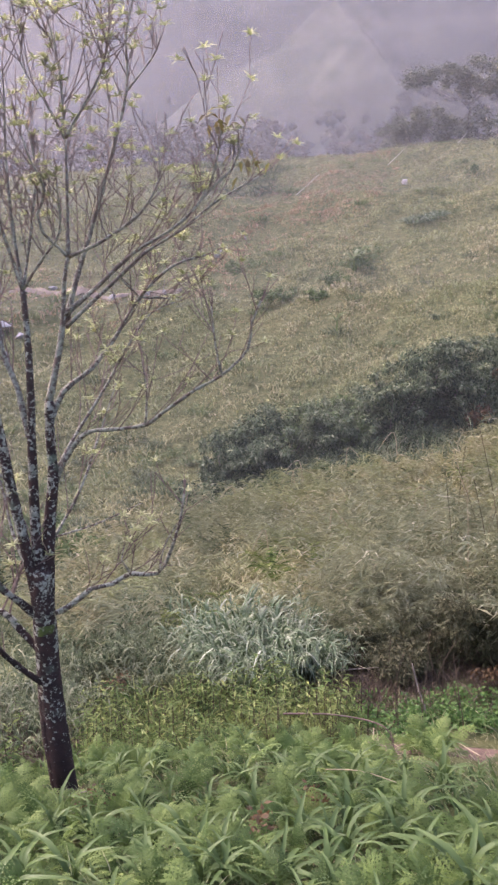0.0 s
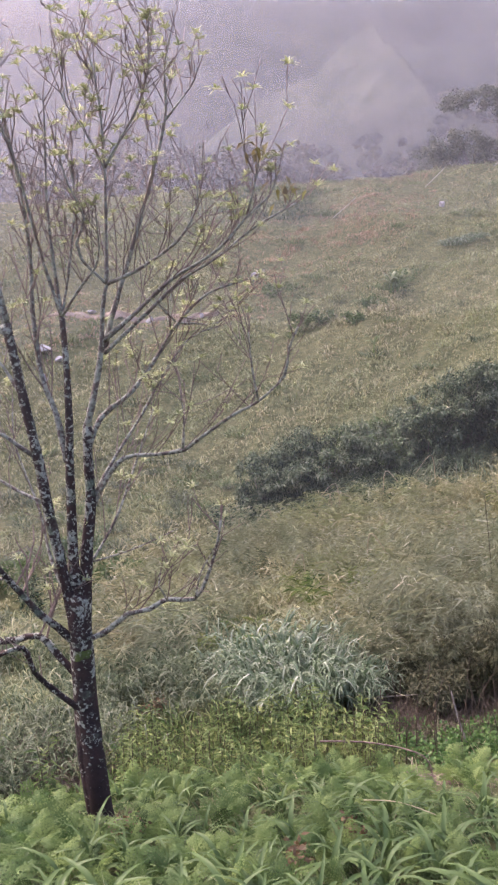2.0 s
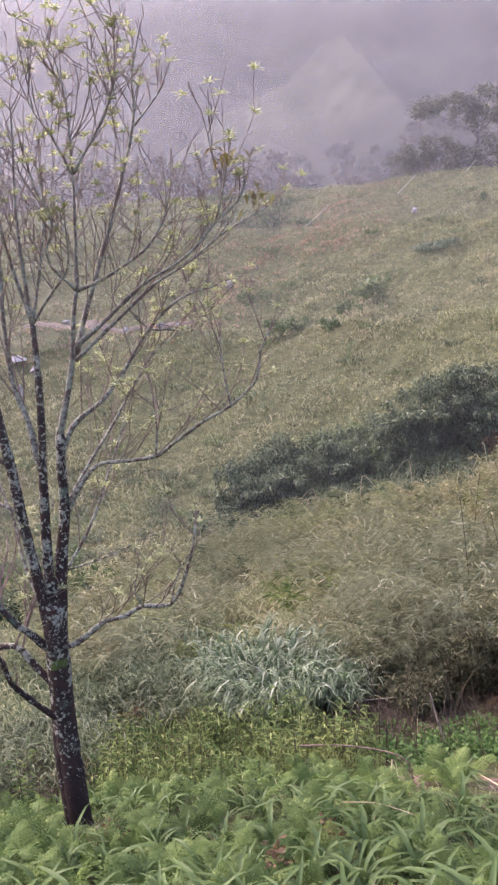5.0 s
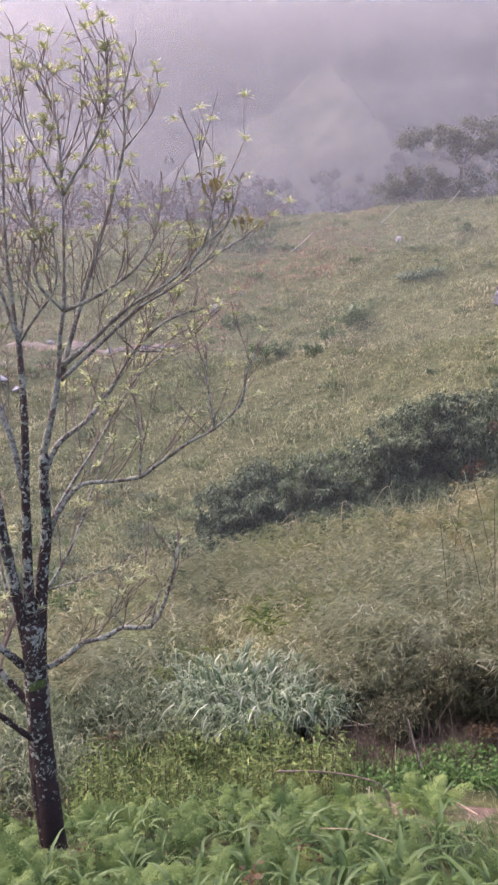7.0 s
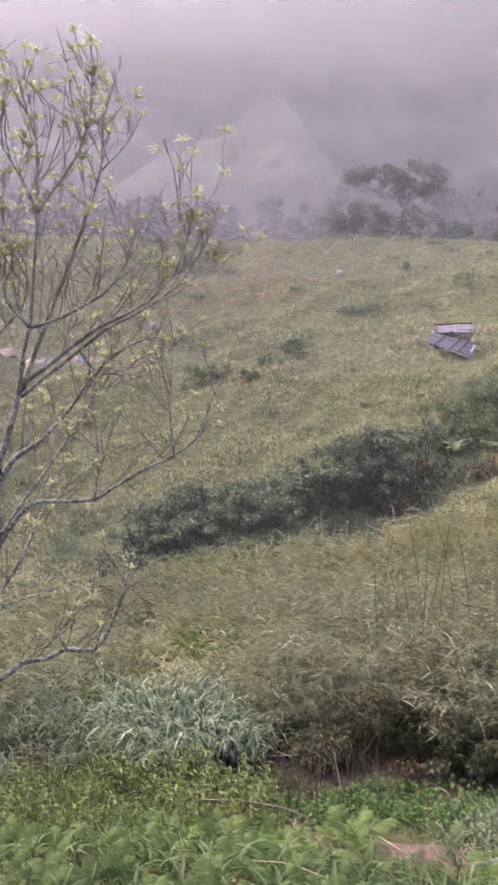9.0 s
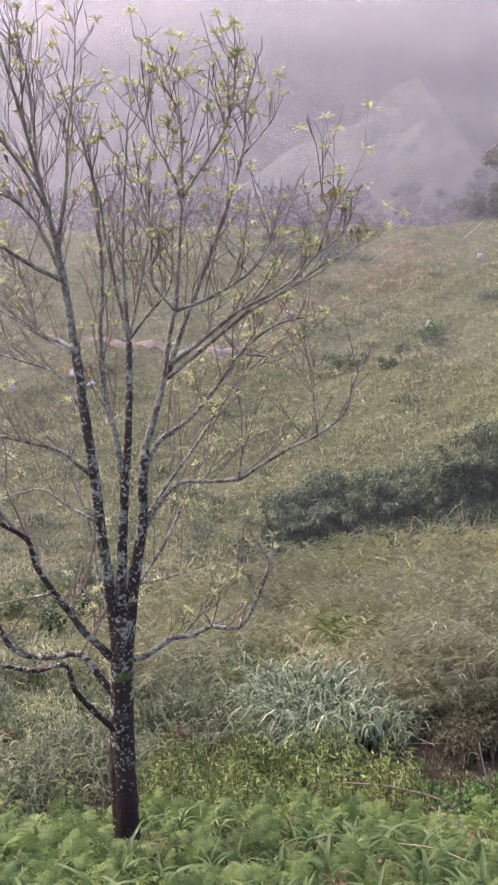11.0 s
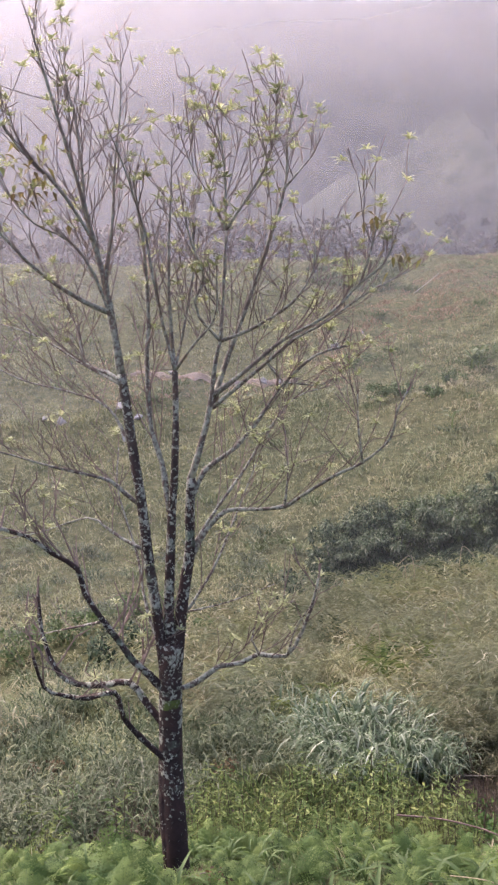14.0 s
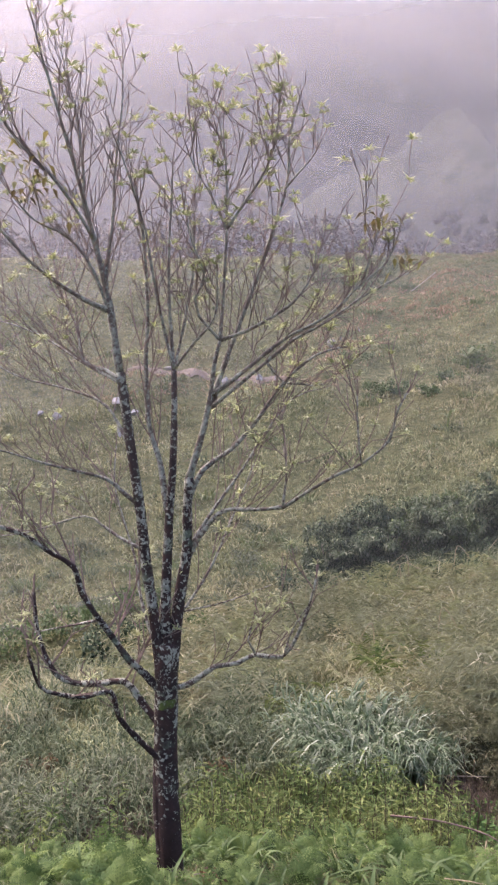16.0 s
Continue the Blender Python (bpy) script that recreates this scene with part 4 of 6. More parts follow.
def lance_arrays(p, way, length, width, sag, g):
    """Narrow pointed leaves that hang a little at the tip."""
    n = len(p)
    side = np.cross(way, g.normal(0, 0.5, (n, 3)) + np.array([0, 0, 1]))
    side /= np.linalg.norm(side, axis=1)[:, None] + 1e-9
    ln = length[:, None]
    mid = p + way * ln * 0.42 - np.array([0, 0, 1]) * ln * sag * 0.12
    tip = p + way * ln - np.array([0, 0, 1]) * ln * sag
    V = np.stack([p, mid + side * width[:, None] * 0.5, tip, mid - side * width[:, None] * 0.5], 1).reshape(-1, 3)
    o = (np.arange(n) * 4)[:, None]
    return V, np.zeros((0, 4), int), np.concatenate([np.concatenate([o, o + 1, o + 2], 1), np.concatenate([o, o + 2, o + 3], 1)])


def leaf_cloud(g, centres, radii, n, size, flat=0.75, shell=0.55, wide=0.56, fall=0.15):
    """Small pointed leaves spread through several lobes; fall: how much they hang."""
    k = g.choice(len(centres), n, p=np.array(radii) ** 2 / np.sum(np.array(radii) ** 2))
    d = g.normal(0, 1, (n, 3))
    d /= np.linalg.norm(d, axis=1)[:, None]
    rad = np.array(radii)[k] * (shell + (1.12 - shell) * g.random(n)) * (1 + 0.25 * np.sin(d[:, 0] * 7 + k) * np.cos(d[:, 1] * 6))
    c = np.array(centres)[k] + d * rad[:, None] * np.array([1, 1, flat])
    way = d * 0.6 + g.normal(0, 0.6, (n, 3)) + np.array([0, 0, -fall])
    way /= np.linalg.norm(way, axis=1)[:, None]
    ln = size * g.uniform(0.6, 1.5, n)
    return lance_arrays(c, way, ln, ln * wide, 0.1, g)


def turned(x, y, z, rz, s=1.0, tx=0.0, ty=0.0):
    return pose(x, y, z, tx, ty, rz) @ Matrix.Scale(s, 4)


# ---------------------------------------------------------------- ferns and broad grass on the near slope
def before_trunk(x, y):
    """The trodden spot below the trunk, where little grows."""
    return math.hypot((x - TREE_FOOT.x - 0.06) / 0.42, (y - TREE_FOOT.y + 0.5) / 0.95) < 1


plant_rng = np.random.default_rng(23)
frond_meshes = [frond_mesh(100 + i, l) for i, l in enumerate((0.50, 0.58, 0.66, 0.74))]
fern_kinds = []
for i in range(5):
    fern = thing("fern", "bright green feathery fern on the near slope", "fern", group="ferns on the near slope")
    count = 6 + i % 3
    for k in range(count):
        part("frond", frond_meshes[(i + k) % 4], fern, at=turned(0, 0, 0, 360 * k / count + plant_rng.normal(0, 16), plant_rng.uniform(0.8, 1.15), 0, plant_rng.normal(-18, 14)))
    fern_kinds.append(fern)
fern_spots = []
while len(fern_spots) < 300:
    a, d = scatter(plant_rng, 1, -34, 24, 4.3, 10.9, 1.9)
    x, y = polar(a[0], d[0])
    share = 0.50 + 0.35 * float(waves(x, y, 2.6, 61)) + 0.012 * (a[0] + 4)          # more ferns to the left, more grass to the right
    if d[0] > 8.8 and -25 < a[0] < -12.5:
        continue
    if plant_rng.random() < share + 0.25 and not before_trunk(x, y):
        fern_spots.append((x, y))
for i, (x, y) in enumerate(fern_spots):
    m = turned(x, y, float(land(x, y)) + plant_rng.uniform(0.0, 0.10), plant_rng.uniform(0, 360), plant_rng.uniform(0.34, 0.66), plant_rng.normal(0, 14), plant_rng.normal(0, 9))
    if i < 5:
        fern_kinds[i].matrix_basis = m
    else:
        copy_thing(fern_kinds[i % 5], Matrix.Translation(m.translation) @ m.to_quaternion().to_matrix().to_4x4()).scale = m.to_scale()

leaf_meshes = [blade_leaf_mesh(140 + i, l, w) for i, (l, w) in enumerate(((0.32, 0.034), (0.42, 0.042), (0.50, 0.038)))]
broad_kinds = []
for i in range(4):
    b = thing("broad_grass", "broad-bladed green grass plant among the ferns", "plant", group="broad grass plants")
    count = 7 + i % 3
    for k in range(count):
        part("leaf", leaf_meshes[(i + k) % 3], b, at=turned(0, 0, plant_rng.uniform(0, 0.12), 137.5 * k + plant_rng.normal(0, 15), plant_rng.uniform(0.75, 1.15), 0, plant_rng.normal(-6, 12)))
    broad_kinds.append(b)
broad_spots = []
while len(broad_spots) < 200:
    a, d = scatter(plant_rng, 1, -35, 24, 4.3, 10.8, 1.7)
    x, y = polar(a[0], d[0])
    if d[0] > 8.8 and -25 < a[0] < -12.5:
        continue
    share = 0.42 - 0.35 * float(waves(x, y, 2.6, 61)) - 0.014 * (a[0] + 4)
    if plant_rng.random() < share and not before_trunk(x, y):
        broad_spots.append((x, y))
for i, (x, y) in enumerate(broad_spots):
    m = turned(x, y, float(land(x, y)) + plant_rng.uniform(0.0, 0.1), plant_rng.uniform(0, 360), plant_rng.uniform(0.55, 1.0) * (0.75 if math.hypot(x, y) > 8 else 1.08 if math.hypot(x, y) < 6.3 else 1.0), plant_rng.normal(0, 7), plant_rng.normal(0, 7))
    if i < 4:
        broad_kinds[i].matrix_basis = m
    else:
        copy_thing(broad_kinds[i % 4], Matrix.Translation(m.translation) @ m.to_quaternion().to_matrix().to_4x4()).scale = m.to_scale()

# a few plants that stand before the path, and larger leaves close by
for a, d, k in ((-17.2, 10.3, 0.85), (-17.9, 10.6, 0.8), (-16.6, 10.5, 0.7), (-18.4, 10.2, 0.75), (-12.9, 10.4, 0.8), (-13.8, 10.2, 0.6), (-24.0, 10.3, 0.9), (11.2, 5.2, 1.2), (5.8, 5.6, 1.1), (-20.8, 5.2, 1.25), (-22.0, 5.6, 1.2), (9.0, 5.7, 1.1), (-17.5, 5.9, 0.95), (-18.8, 6.3, 0.9), (-16.4, 5.5, 1.0), (-14.9, 6.2, 0.85), (-19.6, 5.8, 1.0), (-12.6, 5.6, 0.8), (1.0, 5.4, 0.85), (-4.2, 5.7, 0.8)):
    x, y, z = spot(a, d)
    copy_thing(broad_kinds[int(d * 10) % 4], pose(x, y, z, 0, 0, a * 40)).scale = (k, k, k)
for a, d, k in ((8.9, 8.3, 0.75), (9.2, 8.0, 0.85), (10.6, 8.4, 0.8), (11.8, 7.8, 0.85), (9.6, 7.6, 0.62), (13.2, 8.3, 0.8), (10.0, 7.3, 0.7), (-16.9, 10.7, 0.8), (-17.6, 10.2, 0.75), (-18.2, 10.5, 0.85), (-16.3, 10.1, 0.7)):
    x, y, z = spot(a, d)
    copy_thing(fern_kinds[int(d * 10) % 5], pose(x, y, z, 0, 0, a * 70)).scale = (k, k, k)

# low green undergrowth that closes the cover between them
az, r = scatter(rng, 17000, -40, 30, 3.6, 10.6, 1.5)
r = np.where((az > -25) & (az < -12) & (r > 9.0), r - 5.0, r)
grass_field("undergrowth", "fresh green low undergrowth between the ferns", rng, az, r, 0.08, 0.28, 0.020, 0.9, 3, BROAD)
az, r = scatter(rng, 6500, -40, 30, 3.6, 13.0, 1.5)
grass_field("dry_undergrowth", "thin yellowed stems among the green undergrowth", rng, az, r, 0.12, 0.36, 0.008, 0.9, 3, TALL_GRASS)


# ---------------------------------------------------------------- weeds at the foot of the slope
def weed_mesh(seed, height):
    """Upright stalks with hanging pointed leaves."""
    g = np.random.default_rng(seed)
    V, F, stalk = [], [], 0
    feet = []
    for s in range(int(g.integers(2, 5))):
        foot = Vector((g.normal(0, 0.08), g.normal(0, 0.08), -0.05))
        top = foot + Vector((g.normal(0, 0.12), g.normal(0, 0.12), height * g.uniform(0.6, 1.15)))
        v, f, fine = tube([foot, foot.lerp(top, 0.5) + Vector((g.normal(0, 0.02), g.normal(0, 0.02), 0)), top], 0.007, 0.003, 4)
        o = len(V)
        V += v
        F += [tuple(o + i for i in face) for face in f]
        feet.append((foot, top))
    stalk, o = len(F), len(V)
    P = np.array([foot.lerp(top, 0.15 + 0.85 * k / 17) for foot, top in feet for k in range(18)])
    a = np.array([2.4 * k for _ in feet for k in range(18)]) + g.normal(0, 0.4, len(P))
    way = np.stack([np.cos(a), np.sin(a), g.uniform(-0.75, 0.9, len(P))], -1)
    way /= np.linalg.norm(way, axis=1)[:, None]
    v, _, t = lance_arrays(P, way, g.uniform(0.09, 0.20, len(P)), g.uniform(0.018, 0.036, len(P)), 0.25, g)
    V += [tuple(q) for q in v]
    F += [tuple(int(o + i) for i in q) for q in t]
    me = mesh_of("weed", V, F, WEED)
    me.materials.append(STALK)
    me.polygons.foreach_set("material_index", np.array([1] * stalk + [0] * (len(F) - stalk), dtype=np.int32))
    return me


weed_meshes = [weed_mesh(170 + i, h) for i, h in enumerate((0.5, 0.64, 0.8, 0.56, 0.95))]
for i in range(285):
    a, d = scatter(plant_rng, 1, -12.6, 4.8, 10.2, 12.9, 1.5) if i < 265 else scatter(plant_rng, 1, 4.5, 26, 10.4, 12.6, 1.5)
    x, y, z = spot(float(a[0]), float(d[0]))
    w = new("weed", weed_meshes[i % 5])
    w.matrix_basis = turned(x, y, z, plant_rng.uniform(0, 360), plant_rng.uniform(0.55, 1.0))
    tagged(w, "leafy yellow-green weed below the ferns", "weed", group="weeds at the foot of the slope")

az, r = scatter(rng, 5200, -13.0, 28, 10.0, 13.2, 1.5)
grass_field("weed_cover", "yellow-green weeds covering the foot of the slope", rng, az, r, 0.16, 0.48, 0.026, 0.45, 3, WEED, keep=lambda x, y: (np.degrees(np.arctan2(-x, y)) < 5) | (waves(x, y, 1.2, 47) > 0.1))

# low green creeper on the bank beside the path
g = np.random.default_rng(31)
for k, (a0, d0, n) in enumerate(((-20, 12.7, 900), (-17.5, 12.75, 800), (-22.5, 12.8, 800), (-14.8, 12.5, 700), (-25.5, 12.7, 700), (-19, 12.15, 700), (-22, 12.1, 700), (-16, 12.1, 700), (-25, 12.1, 600), (-13.4, 12.3, 500))):
    cs = [spot(a0 + g.uniform(-1.6, 1.6), d0 + g.uniform(-0.35, 0.4), 0.05) for _ in range(7)]
    ob = new("creeper", big_mesh("creeper", *leaf_cloud(g, cs, [g.uniform(0.16, 0.3) for _ in cs], n, 0.06, 0.55, 0.3), CREEPER_NEAR))
    tagged(ob, "low bright green creeper on the bank beside the path", "creeper", group="creepers by the path")


# ---------------------------------------------------------------- silver grass and cane grass at the edge of the shelf
def reed_clump(name, seed, stems, spread, tall, leaf, width, leaves, material, hang=0.85, flow=False):
    """Leafy reeds: leaning stems with arching leaves up both sides."""
    g = np.random.default_rng(seed)
    a = g.uniform(0, 6.283, stems)
    d = spread * np.sqrt(g.random(stems))
    x, y, h = np.cos(a) * d, np.sin(a) * d, tall * g.uniform(0.55, 1.1, stems)
    way, ln = a + g.normal(0, 0.5, stems), np.clip(0.15 + 0.55 * d / spread + g.normal(0, 0.12, stems), 0.05, 0.9)
    sets = [blade_arrays(x, y, np.full(stems, -0.05), h, np.full(stems, 0.012), way, ln, 4, 0.4, g)]
    plane = g.uniform(0, 6.283, stems)
    for k, u in enumerate(np.linspace(0.30, 1.0, leaves)):
        u = u + g.uniform(-0.05, 0.05, stems)
        out = ln * h * u ** 1.7
        px, py, pz = x + np.cos(way) * out, y + np.sin(way) * out, h * (u - 0.4 * ln * u ** 3)
        sets.append(blade_arrays(px, py, pz, leaf * g.uniform(0.6, 1.2, stems), width * g.uniform(0.6, 1.3, stems), (way + (0.7 if k % 2 else -0.7) + g.normal(0, 0.3, stems)) if flow else (plane + 3.14 * k + g.normal(0, 0.5, stems)), g.uniform(0.7, 1.15, stems), 4, hang, g))
    return big_mesh(name, *join(*sets), material)


silver = [reed_clump("silver_grass", 200 + i, n, s, t_, l_, w_, k_, SILVER_BRIGHT if i == 0 else SILVER_GRASS, 0.95, i == 0) for i, (n, s, t_, l_, w_, k_) in enumerate(((44, 0.56, 0.88, 0.54, 0.038, 9), (30, 0.42, 0.72, 0.40, 0.022, 6), (20, 0.32, 0.58, 0.38, 0.022, 6)))]
green_tuft = [reed_clump("silver_grass", 210 + i, 26, 0.36, 0.62, 0.36, 0.024, 6, m_) for i, m_ in enumerate((TALL_GRASS, VINE))]


def set_clump(name, me, az_, r_, s, label, category, group, sink=0.0):
    x, y, z = spot(az_, r_)
    ob = new(name, me)
    ob.matrix_basis = turned(x, y, z - sink, plant_rng.uniform(0, 360), s)
    return tagged(ob, label, category, group)


for a, d, k, s in ((-4.6, 14.1, 0, 0.86), (-6.2, 13.9, 0, 0.92), (-7.9, 14.0, 0, 0.9), (-3.6, 14.8, 0, 0.85), (-5.6, 14.8, 0, 0.85), (-7.2, 14.7, 0, 0.82), (-9.3, 14.0, 0, 0.72), (-10.4, 13.9, 0, 0.6), (-6.8, 13.5, 0, 0.75), (-5.2, 13.5, 0, 0.7), (-8.6, 14.7, 1, 1.1)):
    set_clump("silver_grass", silver[k], a, d, s, "large tussock of silvery green arching grass", "grass tussock", "silver grass tussocks")
for i in range(128):
    a = plant_rng.uniform(-3.0, 27)
    d = plant_rng.uniform(12.7 if a > 4 else 13.5, 17.8)
    set_clump("silver_grass", (silver + green_tuft)[(1, 3, 4, 2, 4)[i % 5] if a > 6 else (4, 1, 4, 1, 4, 2)[i % 6]], a, d, plant_rng.uniform(0.55, 1.0), "silvery grass tussock in the band behind the tree", "grass tussock", "silver grass tussocks")
for i in range(52):
    set_clump("silver_grass", (silver[1], green_tuft[1], silver[2], green_tuft[1])[i % 4], plant_rng.uniform(4.5, 28), plant_rng.uniform(11.7, 13.4), plant_rng.uniform(0.6, 0.95), "grey-green grass tussock on the bank behind the ferns", "grass tussock", "silver grass tussocks")
for i in range(46):
    a = plant_rng.uniform(-27, 12)
    set_clump("silver_grass", (silver + green_tuft)[1 + i % 4], a, float(edge_r(a)) + plant_rng.uniform(-1.6, 0.9), plant_rng.uniform(0.6, 1.15), "pale grass tussock at the far edge of the shelf", "grass tussock", "silver grass tussocks")
for a, d, s in ((-25.5, 10.6, 0.75), (-27.5, 10.3, 0.85), (-29.0, 10.8, 0.9), (-27.0, 11.3, 0.8), (-30.5, 10.2, 0.9)):
    set_clump("silver_grass", green_tuft[1], a, d, s * 1.25, "green arching grass tussock beside the dirt path", "grass tussock", "silver grass tussocks")


CANE = leaf_material("cane_leaf", [(0.0, (0.0994, 0.11, 0.0603)), (0.4, (0.205, 0.213, 0.121)), (0.8, (0.31, 0.306, 0.186)), (0.96, (0.41, 0.385, 0.269)), (1.0, (0.572, 0.537, 0.445))], rough=0.5, spec=0.2, patch=(0.267, 0.281, 0.19), patch_scale=0.55, lo=0.48, hi=0.66, fine=(0.186, 0.21, 0.124), fine_scale=1.8)


def cane_mesh(seed, stems, tall, spread, material, nodes=9, fan=4, leaf=0.23, bow=0.7, name="cane_grass"):
    """Cane grass: bowed stems with fans of narrow hanging leaves at their nodes."""
    g = np.random.default_rng(seed)
    a = g.uniform(0, 6.283, stems)
    d = spread * np.sqrt(g.random(stems))
    x, y, h = np.cos(a) * d, np.sin(a) * d, tall * g.uniform(0.55, 1.1, stems)
    way, ln = np.where(g.random(stems) < 0.3, g.normal(3.7, 0.7, stems), a + g.normal(0, 0.7, stems)), bow * g.uniform(0.5, 1.25, stems)
    sets = [blade_arrays(x, y, np.full(stems, -0.05), h, np.full(stems, 0.009), way, ln, 4, 0.5, g)]
    for u in np.linspace(0.25, 1.0, nodes):
        for k in range(fan):
            v = np.clip(u + g.uniform(-0.05, 0.05, stems), 0, 1)
            out = ln * h * v ** 1.7
            P = np.stack([x + np.cos(way) * out, y + np.sin(way) * out, h * (v - 0.5 * np.clip(ln, 0, 1.2) * v ** 3)], -1)
            b = np.where(g.random(stems) < 0.5, way + g.normal(0, 1.0, stems), g.uniform(0, 6.283, stems))
            w = np.stack([np.cos(b), np.sin(b), g.uniform(-0.8, 0.9, stems)], -1)
            w /= np.linalg.norm(w, axis=1)[:, None]
            sets.append(lance_arrays(P, w, leaf * g.uniform(0.6, 1.4, stems), 0.075 * leaf * g.uniform(0.7, 1.4, stems), 0.3, g))
    return big_mesh(name, *join(*sets), material)


cane = [cane_mesh(240 + i, n, t, s, CANE) for i, (n, t, s) in enumerate(((46, 2.7, 0.85), (40, 2.4, 0.8), (34, 1.9, 0.7)))]
for i in range(46):
    a, d = plant_rng.uniform(-34, -12.3), plant_rng.uniform(14.7, 17.8)
    d += 0.7 * (-25 < a < -17)                          # a hollow under the overhang
    s = plant_rng.uniform(0.8, 1.05) * (0.65 if a > -14.5 else 0.85 if a > -17 else 1.0)
    x, y, z = spot(a, d)
    ob = new("cane_grass", cane[i % 3])
    ob.matrix_basis = turned(x, y, z, plant_rng.normal(0, 22), s)
    tagged(ob, "tall dry cane grass drooping over the bank", "grass tussock", "cane grass tussocks")
for i in range(26):
    a, d = plant_rng.uniform(-34, 4), plant_rng.uniform(18, 29)
    if d < edge_r(a) - 0.5:
        set_clump("cane_grass", cane[1 + i % 2], a, d, plant_rng.uniform(0.4, 0.75), "dry grass tussock standing over the shelf's grass", "grass tussock", "cane grass tussocks")

# leafy reeds that stand over the shelf's grass in clumps
shelf_reed = [cane_mesh(260 + i, 22, t_, 0.6, m_, 7, 4, 0.24, 0.6, "shelf_reed") for i, (t_, m_) in enumerate(((1.15, CANE), (0.85, WEED), (1.0, TALL_GRASS), (0.9, SILVER_GRASS)))]
for i in range(155):
    a, d = scatter(plant_rng, 1, -34, 8, 15.5, 30, 1.6)
    a, d = float(a[0]), float(d[0])
    if d < edge_r(a) + 0.4:
        set_clump("shelf_reed", shelf_reed[int(plant_rng.choice(4, p=(0.42, 0.10, 0.38, 0.10)))], a, d, plant_rng.uniform(0.7, 1.25), "leafy olive reed clump standing in the shelf's grass", "grass tussock", "shelf reeds")

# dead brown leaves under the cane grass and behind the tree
# cane leaf with the shade of the overhang put into its colour
CANE_SHADE = leaf_material("shaded_cane_leaf", [(0.0, (0.03, 0.032, 0.018)), (0.6, (0.072, 0.074, 0.038)), (1.0, (0.15, 0.14, 0.085))], rough=0.6, spec=0.15)
DEAD_LEAF = leaf_material("dead_cane_leaf", [(0.0, (0.045, 0.033, 0.026)), (0.6, (0.088, 0.062, 0.047)), (1.0, (0.165, 0.125, 0.095))])
dead_clump = [grass_clump_mesh("dead_grass", 280 + i, 170, 0.5, 0.22, 0.6, 0.010, 1.1, DEAD_LEAF, 2, 0.9) for i in range(2)]
for i in range(84):
    a = plant_rng.uniform(-34, -10.5) if i < 66 else plant_rng.uniform(6, 26)
    d = plant_rng.uniform(13.0, 14.7) if i < 66 else plant_rng.uniform(11.2, 13.2)
    set_clump("dead_grass", dead_clump[i % 2], a, d, plant_rng.uniform(0.6, 1.1), "withered brown grass fallen under the green", "grass tussock", "withered tussocks")

for i in range(18):
    set_clump("dead_grass", dead_clump[i % 2], plant_rng.uniform(7.5, 12.5), plant_rng.uniform(11.7, 12.4), plant_rng.uniform(1.3, 1.9), "withered brown grass standing among the silvery tussocks", "grass tussock", "withered tussocks")

# leafy undergrowth beneath the cane grass, darkened in colour for the overhang's shade
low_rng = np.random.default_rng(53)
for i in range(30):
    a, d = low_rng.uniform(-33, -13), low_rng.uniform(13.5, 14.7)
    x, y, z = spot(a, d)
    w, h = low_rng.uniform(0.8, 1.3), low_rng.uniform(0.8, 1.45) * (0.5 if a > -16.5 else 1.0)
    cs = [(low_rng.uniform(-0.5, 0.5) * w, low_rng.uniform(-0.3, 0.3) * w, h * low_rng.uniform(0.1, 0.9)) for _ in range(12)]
    ob = new("bush", big_mesh("bush", *leaf_cloud(low_rng, cs, [low_rng.uniform(0.08, 0.2) * w for _ in cs], 1400, 0.09, 0.8, 0.2, 0.2, 0.5), CANE_SHADE))
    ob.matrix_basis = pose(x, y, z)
    tagged(ob, "low leafy bush with shade in its leaf colour under the cane grass", "bush", "low bushes")

# bare upright reeds over the shelf
DARK_REED = plain("dark_reed", [(0.3, (0.05, 0.042, 0.03)), (0.7, (0.13, 0.105, 0.07))], 8)
reed_rng = np.random.default_rng(37)
for i in range(26):
    a, d = reed_rng.uniform(-27, -18), reed_rng.uniform(15, 19)
    x, y, z = spot(a, d)
    h = reed_rng.uniform(2.4, 3.4)
    v, f, _ = tube([(0, 0, -0.1), (reed_rng.normal(0, 0.06), reed_rng.normal(0, 0.06), h * 0.5), (reed_rng.normal(0, 0.22), reed_rng.normal(0, 0.2), h)], 0.009, 0.005, 5)
    ob = new("reed", mesh_of("reed", v, f, DARK_REED if i % 4 else DRY_STEM))
    ob.matrix_basis = pose(x, y, z)
    tagged(ob, "bare upright dry reed among the cane grass", "reed", group="reeds")


